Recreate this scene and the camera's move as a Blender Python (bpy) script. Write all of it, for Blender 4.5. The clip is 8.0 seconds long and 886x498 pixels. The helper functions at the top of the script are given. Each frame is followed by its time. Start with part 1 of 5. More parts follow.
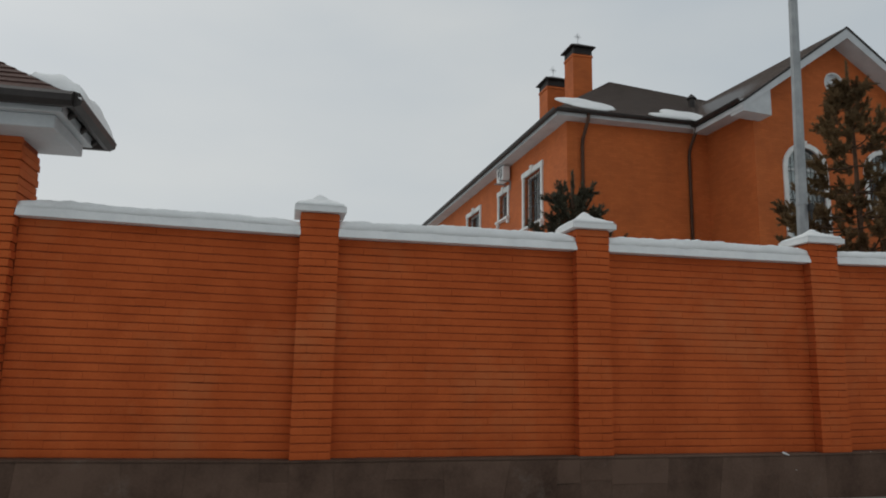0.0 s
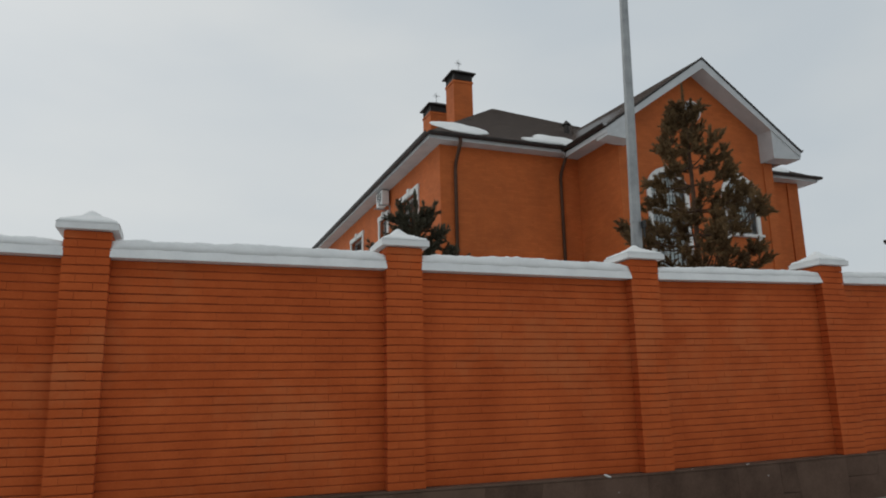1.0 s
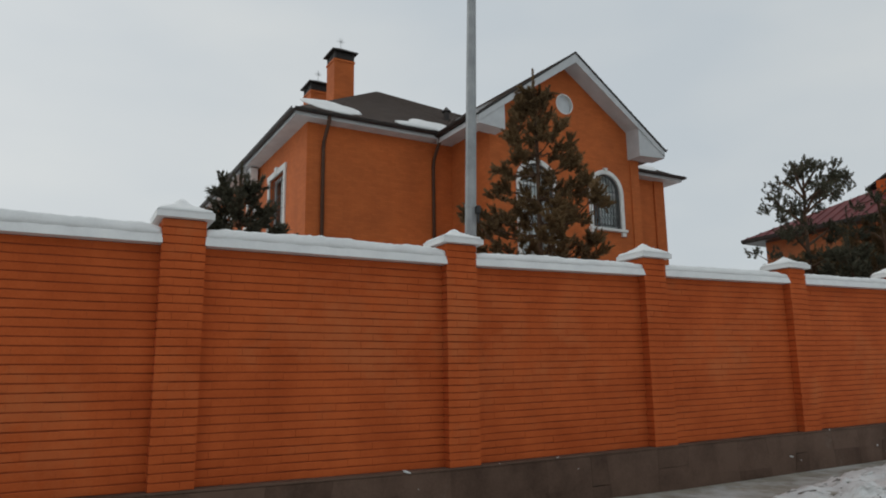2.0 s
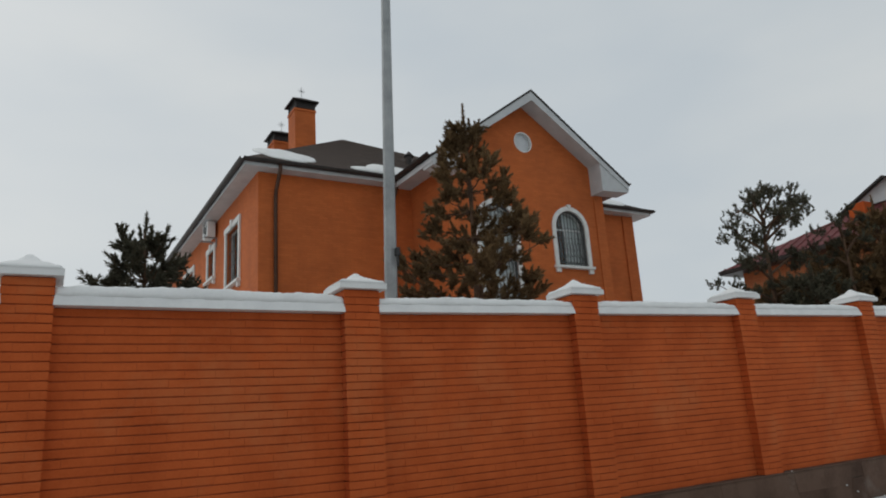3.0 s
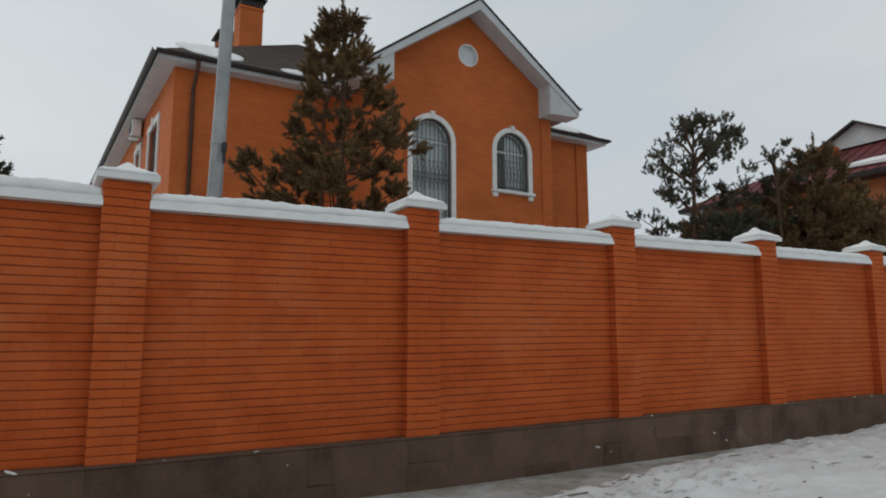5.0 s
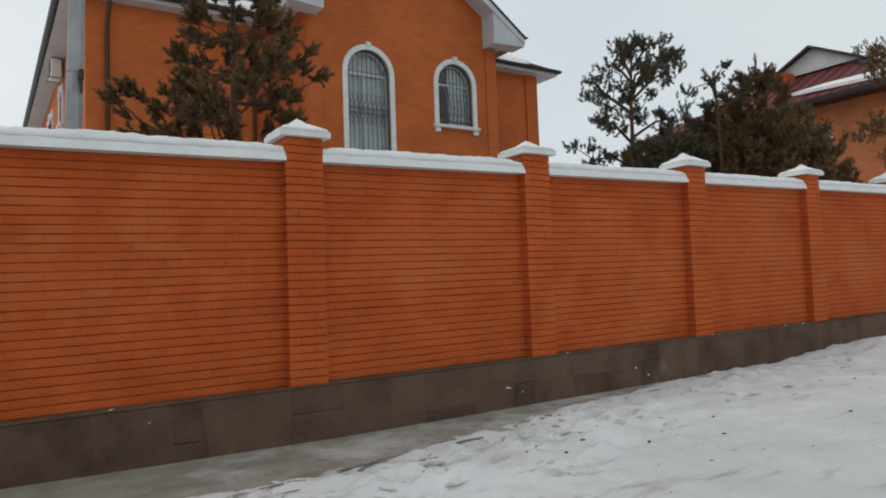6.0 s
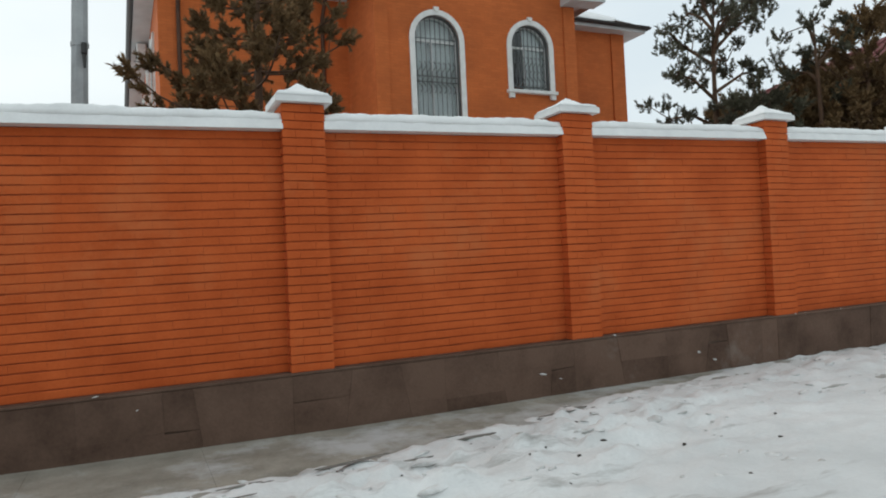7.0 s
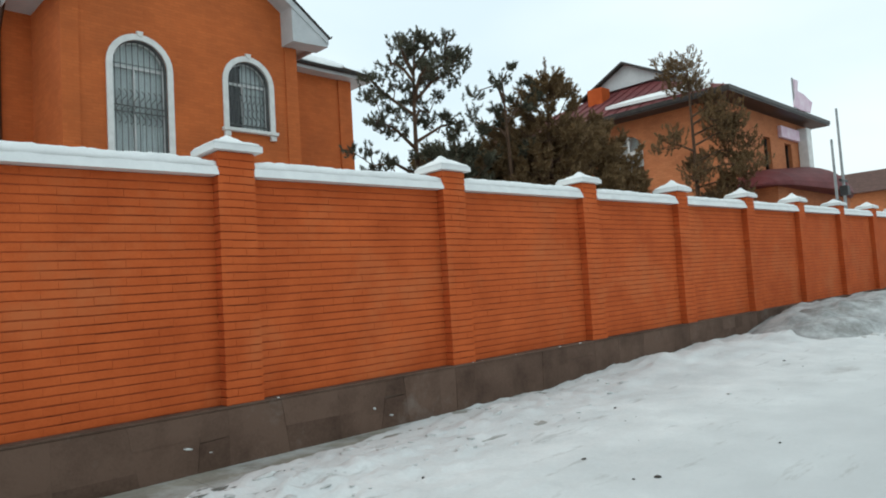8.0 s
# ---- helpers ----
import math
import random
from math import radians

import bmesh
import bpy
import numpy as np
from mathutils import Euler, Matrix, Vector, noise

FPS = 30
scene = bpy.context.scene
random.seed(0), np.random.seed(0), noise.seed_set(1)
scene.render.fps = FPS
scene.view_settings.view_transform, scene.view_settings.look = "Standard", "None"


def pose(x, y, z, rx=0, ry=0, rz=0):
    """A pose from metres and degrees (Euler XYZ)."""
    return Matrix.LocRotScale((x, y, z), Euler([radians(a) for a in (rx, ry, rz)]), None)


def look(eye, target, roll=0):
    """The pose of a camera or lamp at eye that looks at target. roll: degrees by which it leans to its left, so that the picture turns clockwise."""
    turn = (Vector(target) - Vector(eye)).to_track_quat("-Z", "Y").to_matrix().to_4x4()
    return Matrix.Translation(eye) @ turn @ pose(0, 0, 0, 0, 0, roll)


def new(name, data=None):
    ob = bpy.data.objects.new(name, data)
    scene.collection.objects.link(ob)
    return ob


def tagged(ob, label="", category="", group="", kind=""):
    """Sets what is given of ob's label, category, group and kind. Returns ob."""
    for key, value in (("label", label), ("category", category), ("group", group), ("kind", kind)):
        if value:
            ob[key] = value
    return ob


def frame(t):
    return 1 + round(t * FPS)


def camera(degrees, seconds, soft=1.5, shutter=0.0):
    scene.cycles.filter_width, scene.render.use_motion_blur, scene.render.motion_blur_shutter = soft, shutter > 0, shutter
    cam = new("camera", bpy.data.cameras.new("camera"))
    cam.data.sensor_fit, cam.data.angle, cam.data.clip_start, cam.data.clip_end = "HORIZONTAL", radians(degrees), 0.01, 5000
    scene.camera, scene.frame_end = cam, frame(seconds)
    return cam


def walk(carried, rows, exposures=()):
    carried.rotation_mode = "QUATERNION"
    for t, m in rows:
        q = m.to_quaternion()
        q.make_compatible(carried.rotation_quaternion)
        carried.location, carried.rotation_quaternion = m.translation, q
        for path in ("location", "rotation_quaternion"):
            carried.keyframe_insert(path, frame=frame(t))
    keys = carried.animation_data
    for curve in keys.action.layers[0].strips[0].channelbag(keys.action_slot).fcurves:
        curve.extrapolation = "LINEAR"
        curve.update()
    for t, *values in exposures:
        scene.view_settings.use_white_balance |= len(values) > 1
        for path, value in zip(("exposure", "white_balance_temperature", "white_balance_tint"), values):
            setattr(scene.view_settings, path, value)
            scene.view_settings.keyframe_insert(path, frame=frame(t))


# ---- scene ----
cam = camera(64.4, 8.0, soft=1.9)
PATH = [
    (0, (-0.129, -1.197, 1.734), (0.307, 0.728, 2.06), 0.9),
    (0.5, (0.431, -1.104, 1.73), (0.962, 0.784, 2.123), -0.8),
    (1, (0.989, -1.0, 1.73), (1.673, 0.836, 2.133), -1.3),
    (1.5, (1.557, -0.966, 1.718), (2.467, 0.778, 2.076), -3.0),
    (2, (2.097, -0.874, 1.741), (3.044, 0.849, 2.105), -0.8),
    (2.2, (2.314, -0.869, 1.76), (3.338, 0.8, 2.169), -1.9),
    (3.3, (3.543, -0.745, 1.809), (4.467, 0.956, 2.31), -3.3),
    (3.5, (3.745, -0.761, 1.794), (4.656, 0.943, 2.309), -1.4),
    (4, (4.254, -0.744, 1.812), (5.146, 0.969, 2.329), -1.2),
    (4.5, (4.772, -0.74, 1.784), (5.713, 0.967, 2.231), -0.6),
    (5, (5.255, -0.754, 1.762), (6.253, 0.956, 2.045), -0.1),
    (5.2, (5.453, -0.736, 1.763), (6.486, 0.955, 2.038), -1.1),
    (6.5, (6.813, -0.57, 1.726), (7.83, 1.152, 1.741), -3.1),
    (7, (7.344, -0.445, 1.748), (8.15, 1.385, 1.799), -2.6),
    (7.5, (7.874, -0.386, 1.79), (8.978, 1.277, 1.918), -3.0),
    (8, (8.448, -0.391, 1.804), (9.828, 1.05, 1.94), -3.5),
]

EXPOSURES = [(0.0, -0.05, 6500, 10), (0.5, 0.02, 6500, 10), (2.0, 0.1, 6500, 10), (4.5, 0.05, 6500, 10), (5.2, 0.2, 6500, 10), (6.5, 0.5, 6500, 9), (7.0, 0.63, 6400, 7), (7.5, 0.76, 6250, 4), (8.0, 0.82, 6150, 2)]
walk(cam, [(t, look(eye, target, roll)) for t, eye, target, roll in PATH], EXPOSURES)

# ---- sky and light ----
world = bpy.data.worlds.new("world")
scene.world = world
world.use_nodes = True
wn, wl = world.node_tree.nodes, world.node_tree.links
wn.clear()
w_out = wn.new("ShaderNodeOutputWorld")
w_bg = wn.new("ShaderNodeBackground")
w_sky = wn.new("ShaderNodeTexSky")
w_sky.sky_type, w_sky.sun_disc = "NISHITA", False
w_sky.sun_elevation, w_sky.sun_rotation = radians(45), radians(-40)
w_sky.air_density, w_sky.dust_density = 1.0, 4.0
w_hsv = wn.new("ShaderNodeHueSaturation")
w_hsv.inputs["Saturation"].default_value = 0.5
w_tc = wn.new("ShaderNodeTexCoord")
w_map = wn.new("ShaderNodeMapping")
w_map.inputs["Scale"].default_value = (1.0, 1.0, 2.6)
w_noise = wn.new("ShaderNodeTexNoise")
w_noise.inputs["Scale"].default_value, w_noise.inputs["Detail"].default_value = 2.2, 5.0
w_noise.inputs["Roughness"].default_value = 0.45
w_ramp = wn.new("ShaderNodeValToRGB")
w_ramp.color_ramp.elements[0].position, w_ramp.color_ramp.elements[0].color = 0.3, (6.6, 7.3, 7.75, 1)
w_ramp.color_ramp.elements[1].position, w_ramp.color_ramp.elements[1].color = 0.72, (8.2, 8.55, 8.5, 1)
w_mix = wn.new("ShaderNodeMix")
w_mix.data_type = "RGBA"
w_mix.inputs["Factor"].default_value = 0.82
wl.new(w_tc.outputs["Generated"], w_map.inputs["Vector"])
wl.new(w_map.outputs["Vector"], w_noise.inputs["Vector"])
wl.new(w_noise.outputs["Fac"], w_ramp.inputs["Fac"])
wl.new(w_sky.outputs["Color"], w_hsv.inputs["Color"])
wl.new(w_hsv.outputs["Color"], w_mix.inputs["A"])
wl.new(w_ramp.outputs["Color"], w_mix.inputs["B"])
wl.new(w_mix.outputs["Result"], w_bg.inputs["Color"])
w_bg.inputs["Strength"].default_value = 0.08
wl.new(w_bg.outputs["Background"], w_out.inputs["Surface"])
sun_data = bpy.data.lights.new("sun", "SUN")
sun_data.energy, sun_data.angle, sun_data.color = 0.3, radians(30), (1.0, 0.96, 0.9)
sun = new("sun", sun_data)
sun.matrix_world = look((-14, 30, 34), (8, 6, 2))


# ---- materials ----
def material(name, rough=0.8, metal=0.0, spec=0.4):
    m = bpy.data.materials.new(name)
    m.use_nodes = True
    b = m.node_tree.nodes["Principled BSDF"]
    b.inputs["Roughness"].default_value, b.inputs["Metallic"].default_value = rough, metal
    b.inputs["Specular IOR Level"].default_value = spec
    return m, m.node_tree.nodes, m.node_tree.links, b


def node(nodes, kind, **values):
    n = nodes.new("ShaderNode" + kind)
    for key, value in values.items():
        n.inputs[key.replace("_", " ")].default_value = value
    return n


def mottled(name, dark, light, scale=6.0, fine=60.0, rough=0.8, metal=0.0, bump=0.15, spec=0.4, per_piece=0.0, per_island=0.0, grime=None, grime_at=0.62):
    """Two colours mixed by coarse and fine noise, fine relief, piece to piece variation, and stains."""
    m, nodes, links, b = material(name, rough, metal, spec)
    tc = nodes.new("ShaderNodeNewGeometry")
    n1 = node(nodes, "TexNoise", Scale=scale, Detail=6.0, Roughness=0.6)
    n2 = node(nodes, "TexNoise", Scale=fine, Detail=4.0, Roughness=0.7)
    for n in (n1, n2):
        links.new(tc.outputs["Position"], n.inputs["Vector"])
    add = nodes.new("ShaderNodeMath")
    add.operation = "MULTIPLY_ADD"
    add.inputs[1].default_value = 0.4
    links.new(n2.outputs["Fac"], add.inputs[0])
    links.new(n1.outputs["Fac"], add.inputs[2])
    last = add.outputs[0]
    for amount, source in ((per_piece, "ObjectInfo"), (per_island, "island")):
        if amount:
            rnd = nodes.new("ShaderNodeObjectInfo").outputs["Random"] if source == "ObjectInfo" else tc.outputs["Random Per Island"]
            ma = nodes.new("ShaderNodeMath")
            ma.operation = "MULTIPLY_ADD"
            ma.inputs[1].default_value = amount
            links.new(rnd, ma.inputs[0])
            links.new(last, ma.inputs[2])
            last = ma.outputs[0]
    total = per_piece + per_island
    ramp = nodes.new("ShaderNodeValToRGB")
    ramp.color_ramp.elements[0].position, ramp.color_ramp.elements[0].color = 0.45, (*dark, 1)
    ramp.color_ramp.elements[1].position, ramp.color_ramp.elements[1].color = 0.95 + 0.8 * total if total < 0.05 else 0.9 + total, (*light, 1)
    if ramp.color_ramp.elements[1].position > 1:
        ramp.color_ramp.elements[1].position = 1.0
    links.new(last, ramp.inputs["Fac"])
    colour = ramp.outputs["Color"]
    if grime:
        n3 = node(nodes, "TexNoise", Scale=scale * 0.35, Detail=7.0, Roughness=0.7)
        links.new(tc.outputs["Position"], n3.inputs["Vector"])
        r3 = nodes.new("ShaderNodeValToRGB")
        r3.color_ramp.elements[0].position = grime_at - 0.08
        r3.color_ramp.elements[1].position = grime_at + 0.08
        links.new(n3.outputs["Fac"], r3.inputs["Fac"])
        mx = nodes.new("ShaderNodeMix")
        mx.data_type = "RGBA"
        mx.inputs["B"].default_value = (*grime, 1)
        links.new(r3.outputs["Color"], mx.inputs["Factor"])
        links.new(colour, mx.inputs["A"])
        colour = mx.outputs["Result"]
    links.new(colour, b.inputs["Base Color"])
    if bump:
        bp = node(nodes, "Bump", Strength=bump, Distance=0.02)
        links.new(add.outputs[0], bp.inputs["Height"])
        links.new(bp.outputs["Normal"], b.inputs["Normal"])
    return m


def brickwork(name, dark, light, joint, rough=0.85):
    """Brick courses at true size on upright walls, for masonry far from the street."""
    m, nodes, links, b = material(name, rough)
    geo = nodes.new("ShaderNodeNewGeometry")
    sp, sn = nodes.new("ShaderNodeSeparateXYZ"), nodes.new("ShaderNodeSeparateXYZ")
    links.new(geo.outputs["Position"], sp.inputs[0])
    links.new(geo.outputs["True Normal"], sn.inputs[0])
    ax = nodes.new("ShaderNodeMath")
    ax.operation = "ABSOLUTE"
    links.new(sn.outputs["X"], ax.inputs[0])
    mixu = nodes.new("ShaderNodeMix")
    links.new(ax.outputs[0], mixu.inputs["Factor"])
    links.new(sp.outputs["X"], mixu.inputs["A"])
    links.new(sp.outputs["Y"], mixu.inputs["B"])
    co = nodes.new("ShaderNodeCombineXYZ")
    links.new(mixu.outputs["Result"], co.inputs["X"])
    links.new(sp.outputs["Z"], co.inputs["Y"])
    br = node(nodes, "TexBrick", Color1=(*dark, 1), Color2=(*light, 1), Mortar=(*joint, 1), Scale=1.0)
    br.inputs["Mortar Size"].default_value = 0.006
    br.inputs["Mortar Smooth"].default_value = 0.3
    br.inputs["Brick Width"].default_value, br.inputs["Row Height"].default_value = 0.26, 0.075
    links.new(co.outputs[0], br.inputs["Vector"])
    n1 = node(nodes, "TexNoise", Scale=0.8, Detail=6.0, Roughness=0.65)
    links.new(geo.outputs["Position"], n1.inputs["Vector"])
    hs = nodes.new("ShaderNodeHueSaturation")
    mr = node(nodes, "MapRange", From_Min=0.3, From_Max=0.7, To_Min=0.82, To_Max=1.15)
    links.new(n1.outputs["Fac"], mr.inputs["Value"])
    links.new(mr.outputs["Result"], hs.inputs["Value"])
    links.new(br.outputs["Color"], hs.inputs["Color"])
    links.new(hs.outputs["Color"], b.inputs["Base Color"])
    bp = node(nodes, "Bump", Strength=0.6, Distance=0.008)
    bp.invert = True
    links.new(br.outputs["Fac"], bp.inputs["Height"])
    links.new(bp.outputs["Normal"], b.inputs["Normal"])
    return m


BRICK = mottled("orange brick", (0.388, 0.070, 0.016), (0.555, 0.119, 0.031), 2.0, 45.0, 0.95, bump=0.25, spec=0.2, per_piece=0.05, grime=(0.50, 0.135, 0.045), grime_at=0.6, per_island=0.0)
BRICK_FAR = mottled("orange brick far", (0.388, 0.070, 0.016), (0.555, 0.119, 0.031), 2.0, 45.0, 0.95, bump=0.25, spec=0.2, per_island=0.05, grime=(0.50, 0.135, 0.045), grime_at=0.6)
MORTAR = mottled("dark red mortar", (0.13, 0.023, 0.007), (0.42, 0.085, 0.024), 2.2, 30.0, 0.95)
HOUSE_BRICK = brickwork("house brick", (0.48, 0.116, 0.026), (0.54, 0.137, 0.033), (0.44, 0.108, 0.025))
HOUSE2_BRICK = brickwork("neighbour brick", (0.43, 0.145, 0.055), (0.50, 0.18, 0.07), (0.34, 0.12, 0.05))
PLINTH = mottled("brown slate cladding", (0.058, 0.034, 0.024), (0.142, 0.090, 0.066), 3.0, 40.0, 0.85, bump=0.6, spec=0.15, per_piece=0.32, grime=(0.19, 0.15, 0.125), grime_at=0.66)
PLINTH_BED = mottled("slate bed", (0.06, 0.038, 0.026), (0.13, 0.09, 0.066), 6.0, 60.0, 0.9)
WHITE = mottled("white painted coping", (0.66, 0.67, 0.67), (0.80, 0.81, 0.80), 4.0, 50.0, 0.7, bump=0.1)
SOFFIT = mottled("white soffit boards", (0.44, 0.46, 0.47), (0.58, 0.60, 0.61), 2.0, 30.0, 0.55, bump=0.05)
STUCCO = mottled("white stucco trim", (0.62, 0.62, 0.60), (0.82, 0.82, 0.80), 5.0, 60.0, 0.85, bump=0.2)
GUTTER = mottled("dark brown gutter metal", (0.018, 0.015, 0.014), (0.05, 0.042, 0.038), 5.0, 60.0, 0.45, 0.3, bump=0.05)
PIPE = mottled("brown downpipe metal", (0.05, 0.022, 0.012), (0.10, 0.045, 0.025), 5.0, 60.0, 0.5, 0.2, bump=0.05)
SHINGLE = mottled("brown roof shingles", (0.035, 0.025, 0.02), (0.10, 0.072, 0.058), 3.0, 25.0, 0.9, bump=0.5, per_island=0.3)
MAROON = mottled("maroon metal roofing", (0.09, 0.018, 0.02), (0.17, 0.042, 0.042), 2.0, 30.0, 0.65, 0.0, bump=0.15, spec=0.25)
SNOW = mottled("snow", (0.70, 0.71, 0.705), (0.84, 0.85, 0.845), 3.0, 40.0, 0.75, bump=0.35, spec=0.3)
ROADSNOW = mottled("trodden road snow", (0.55, 0.56, 0.555), (0.77, 0.78, 0.77), 1.6, 30.0, 0.75, bump=0.9, spec=0.3, grime=(0.30, 0.28, 0.26), grime_at=0.70)
CONCRETE = mottled("worn concrete paving", (0.18, 0.165, 0.135), (0.37, 0.345, 0.29), 3.0, 50.0, 0.85, bump=0.6, grime=(0.48, 0.485, 0.475), grime_at=0.555)
STEEL = mottled("galvanised steel", (0.24, 0.255, 0.26), (0.38, 0.395, 0.40), 5.0, 70.0, 0.6, 0.3, bump=0.08)
DARK_STEEL = mottled("dark bracket steel", (0.03, 0.03, 0.03), (0.07, 0.07, 0.07), 9.0, 70.0, 0.5, 0.6)
PLASTIC = mottled("white plastic", (0.66, 0.67, 0.66), (0.80, 0.80, 0.79), 5.0, 60.0, 0.4, bump=0.02)
GRILLE_AND_SHADE = mottled("dark painted grille bars and reveal shade", (0.06, 0.062, 0.06), (0.15, 0.15, 0.145), 9.0, 60.0, 0.5)
CURTAIN = mottled("pale curtain cloth", (0.72, 0.74, 0.74), (0.92, 0.93, 0.92), 3.0, 60.0, 0.95)
FROST = mottled("milky round pane", (0.50, 0.53, 0.55), (0.62, 0.65, 0.67), 3.0, 30.0, 0.3)
NEEDLE = mottled("pine needles", (0.034, 0.033, 0.022), (0.10, 0.094, 0.058), 2.0, 20.0, 0.8, bump=0, per_island=0.25)
NEEDLE_BROWN = mottled("rusty pine needles", (0.072, 0.045, 0.020), (0.225, 0.138, 0.060), 1.5, 20.0, 0.8, bump=0, per_island=0.25)
BARK = mottled("pine bark", (0.055, 0.032, 0.02), (0.15, 0.085, 0.05), 8.0, 60.0, 0.95, bump=0.6)
HEAP = mottled("ploughed grey snow", (0.22, 0.222, 0.215), (0.56, 0.57, 0.565), 2.4, 18.0, 0.85, bump=1.0, grime=(0.18, 0.17, 0.155), grime_at=0.58)
DIRTY = mottled("dirty snow crust", (0.40, 0.39, 0.375), (0.74, 0.75, 0.74), 5.0, 30.0, 0.85, bump=0.5)
MUD = mottled("frozen mud", (0.10, 0.092, 0.08), (0.26, 0.245, 0.22), 8.0, 60.0, 0.9)
EARTH = mottled("frozen earth clods", (0.02, 0.018, 0.015), (0.08, 0.07, 0.06), 8.0, 60.0, 0.95)
PINK = mottled("pink banner cloth", (0.62, 0.40, 0.52), (0.80, 0.68, 0.74), 3.0, 30.0, 0.7)
ROOM = mottled("dim room plaster", (0.10, 0.09, 0.08), (0.16, 0.15, 0.13), 2.0, 30.0, 0.9)

def add_streaks(m):
    """Long grey drag marks along the street."""
    nodes, links = m.node_tree.nodes, m.node_tree.links
    b = nodes["Principled BSDF"]
    old = b.inputs["Base Color"].links[0].from_socket
    geo = nodes.new("ShaderNodeNewGeometry")
    mp = nodes.new("ShaderNodeMapping")
    mp.inputs["Scale"].default_value = (1.0, 4.6, 1.0)
    mp.inputs["Rotation"].default_value = (0, 0, -0.1)
    n = node(nodes, "TexNoise", Scale=1.0, Detail=7.0, Roughness=0.68)
    r = nodes.new("ShaderNodeValToRGB")
    r.color_ramp.elements[0].position, r.color_ramp.elements[1].position = 0.60, 0.80
    mx = nodes.new("ShaderNodeMix")
    mx.data_type = "RGBA"
    mx.inputs["B"].default_value = (0.27, 0.255, 0.235, 1)
    links.new(geo.outputs["Position"], mp.inputs["Vector"])
    links.new(mp.outputs["Vector"], n.inputs["Vector"])
    sx = nodes.new("ShaderNodeSeparateXYZ")
    links.new(geo.outputs["Position"], sx.inputs[0])
    reach = node(nodes, "MapRange", From_Min=7.0, From_Max=12.5, To_Min=0.13, To_Max=0.0)
    links.new(sx.outputs["X"], reach.inputs["Value"])
    plus = nodes.new("ShaderNodeMath")
    links.new(n.outputs["Fac"], plus.inputs[0])
    links.new(reach.outputs["Result"], plus.inputs[1])
    links.new(plus.outputs[0], r.inputs["Fac"])
    links.new(r.outputs["Color"], mx.inputs["Factor"])
    # Snow mixed greyer away from the fence, with a wavering border
    grey_mix = nodes.new("ShaderNodeMix")
    grey_mix.data_type = "RGBA"
    grey_mix.inputs["B"].default_value = (0.46, 0.47, 0.47, 1)
    wob = node(nodes, "TexNoise", Scale=0.9, Detail=4.0)
    links.new(geo.outputs["Position"], wob.inputs["Vector"])
    off = nodes.new("ShaderNodeMath")
    off.operation = "MULTIPLY_ADD"
    off.inputs[1].default_value = 2.0
    links.new(wob.outputs["Fac"], off.inputs[0])
    links.new(sx.outputs["Y"], off.inputs[2])
    grey_reach = node(nodes, "MapRange", From_Min=4.6, From_Max=2.4, To_Min=0.0, To_Max=0.8)
    links.new(off.outputs[0], grey_reach.inputs["Value"])
    links.new(grey_reach.outputs["Result"], grey_mix.inputs["Factor"])
    links.new(old, grey_mix.inputs["A"])
    links.new(grey_mix.outputs["Result"], mx.inputs["A"])
    links.new(mx.outputs["Result"], b.inputs["Base Color"])


add_streaks(ROADSNOW)

GLASS, gn, gl, gb = material("window glass", 0.05)
gb.inputs["Base Color"].default_value = (0.82, 0.87, 0.87, 1)
gb.inputs["Transmission Weight"].default_value = 1.0
gb.inputs["IOR"].default_value = 1.45


# ---- mesh helpers ----
def mesh_of(bm, name, mat):
    me = bpy.data.meshes.new(name)
    bmesh.ops.recalc_face_normals(bm, faces=bm.faces)
    bm.to_mesh(me)
    bm.free()
    me.materials.append(mat)
    return me


def part(name, bm, mat, parent=None, label="", smooth=False):
    me = mesh_of(bm, name, mat) if isinstance(bm, bmesh.types.BMesh) else bm
    if smooth:
        me.shade_smooth()
    ob = new(name, me)
    ob.parent = parent
    return tagged(ob, label)


def thing(name, m, label, category, group="", kind=""):
    ob = new(name)
    ob.matrix_basis = m
    ob.empty_display_size = 0.2
    return tagged(ob, label, category, group, kind)


def box(bm, x0, x1, y0, y1, z0, z1, bevel=0.0):
    vs = [bm.verts.new((x, y, z)) for x in (x0, x1) for y in (y0, y1) for z in (z0, z1)]
    fs = [bm.faces.new([vs[i] for i in q]) for q in ((0, 1, 3, 2), (4, 6, 7, 5), (0, 4, 5, 1), (2, 3, 7, 6), (0, 2, 6, 4), (1, 5, 7, 3))]
    if bevel:
        es = list({e for f in fs for e in f.edges})
        bmesh.ops.bevel(bm, geom=es, offset=bevel, segments=1, affect="EDGES")
    return bm


def boxes(*rows, bevel=0.0):
    bm = bmesh.new()
    for r in rows:
        box(bm, *r, bevel=bevel)
    return bm


def prism(bm, pts, a, b, axis="y"):
    """A flat outline pts pushed from a to b along an axis; pts are (x, z) for y, (y, z) for x, (x, y) for z."""
    def at(p, d):
        return {"y": (p[0], d, p[1]), "x": (d, p[0], p[1]), "z": (p[0], p[1], d)}[axis]
    lo = [bm.verts.new(at(p, a)) for p in pts]
    hi = [bm.verts.new(at(p, b)) for p in pts]
    bm.faces.new(lo)
    bm.faces.new(hi[::-1])
    n = len(pts)
    for i in range(n):
        bm.faces.new((lo[i], hi[i], hi[(i + 1) % n], lo[(i + 1) % n]))
    return bm


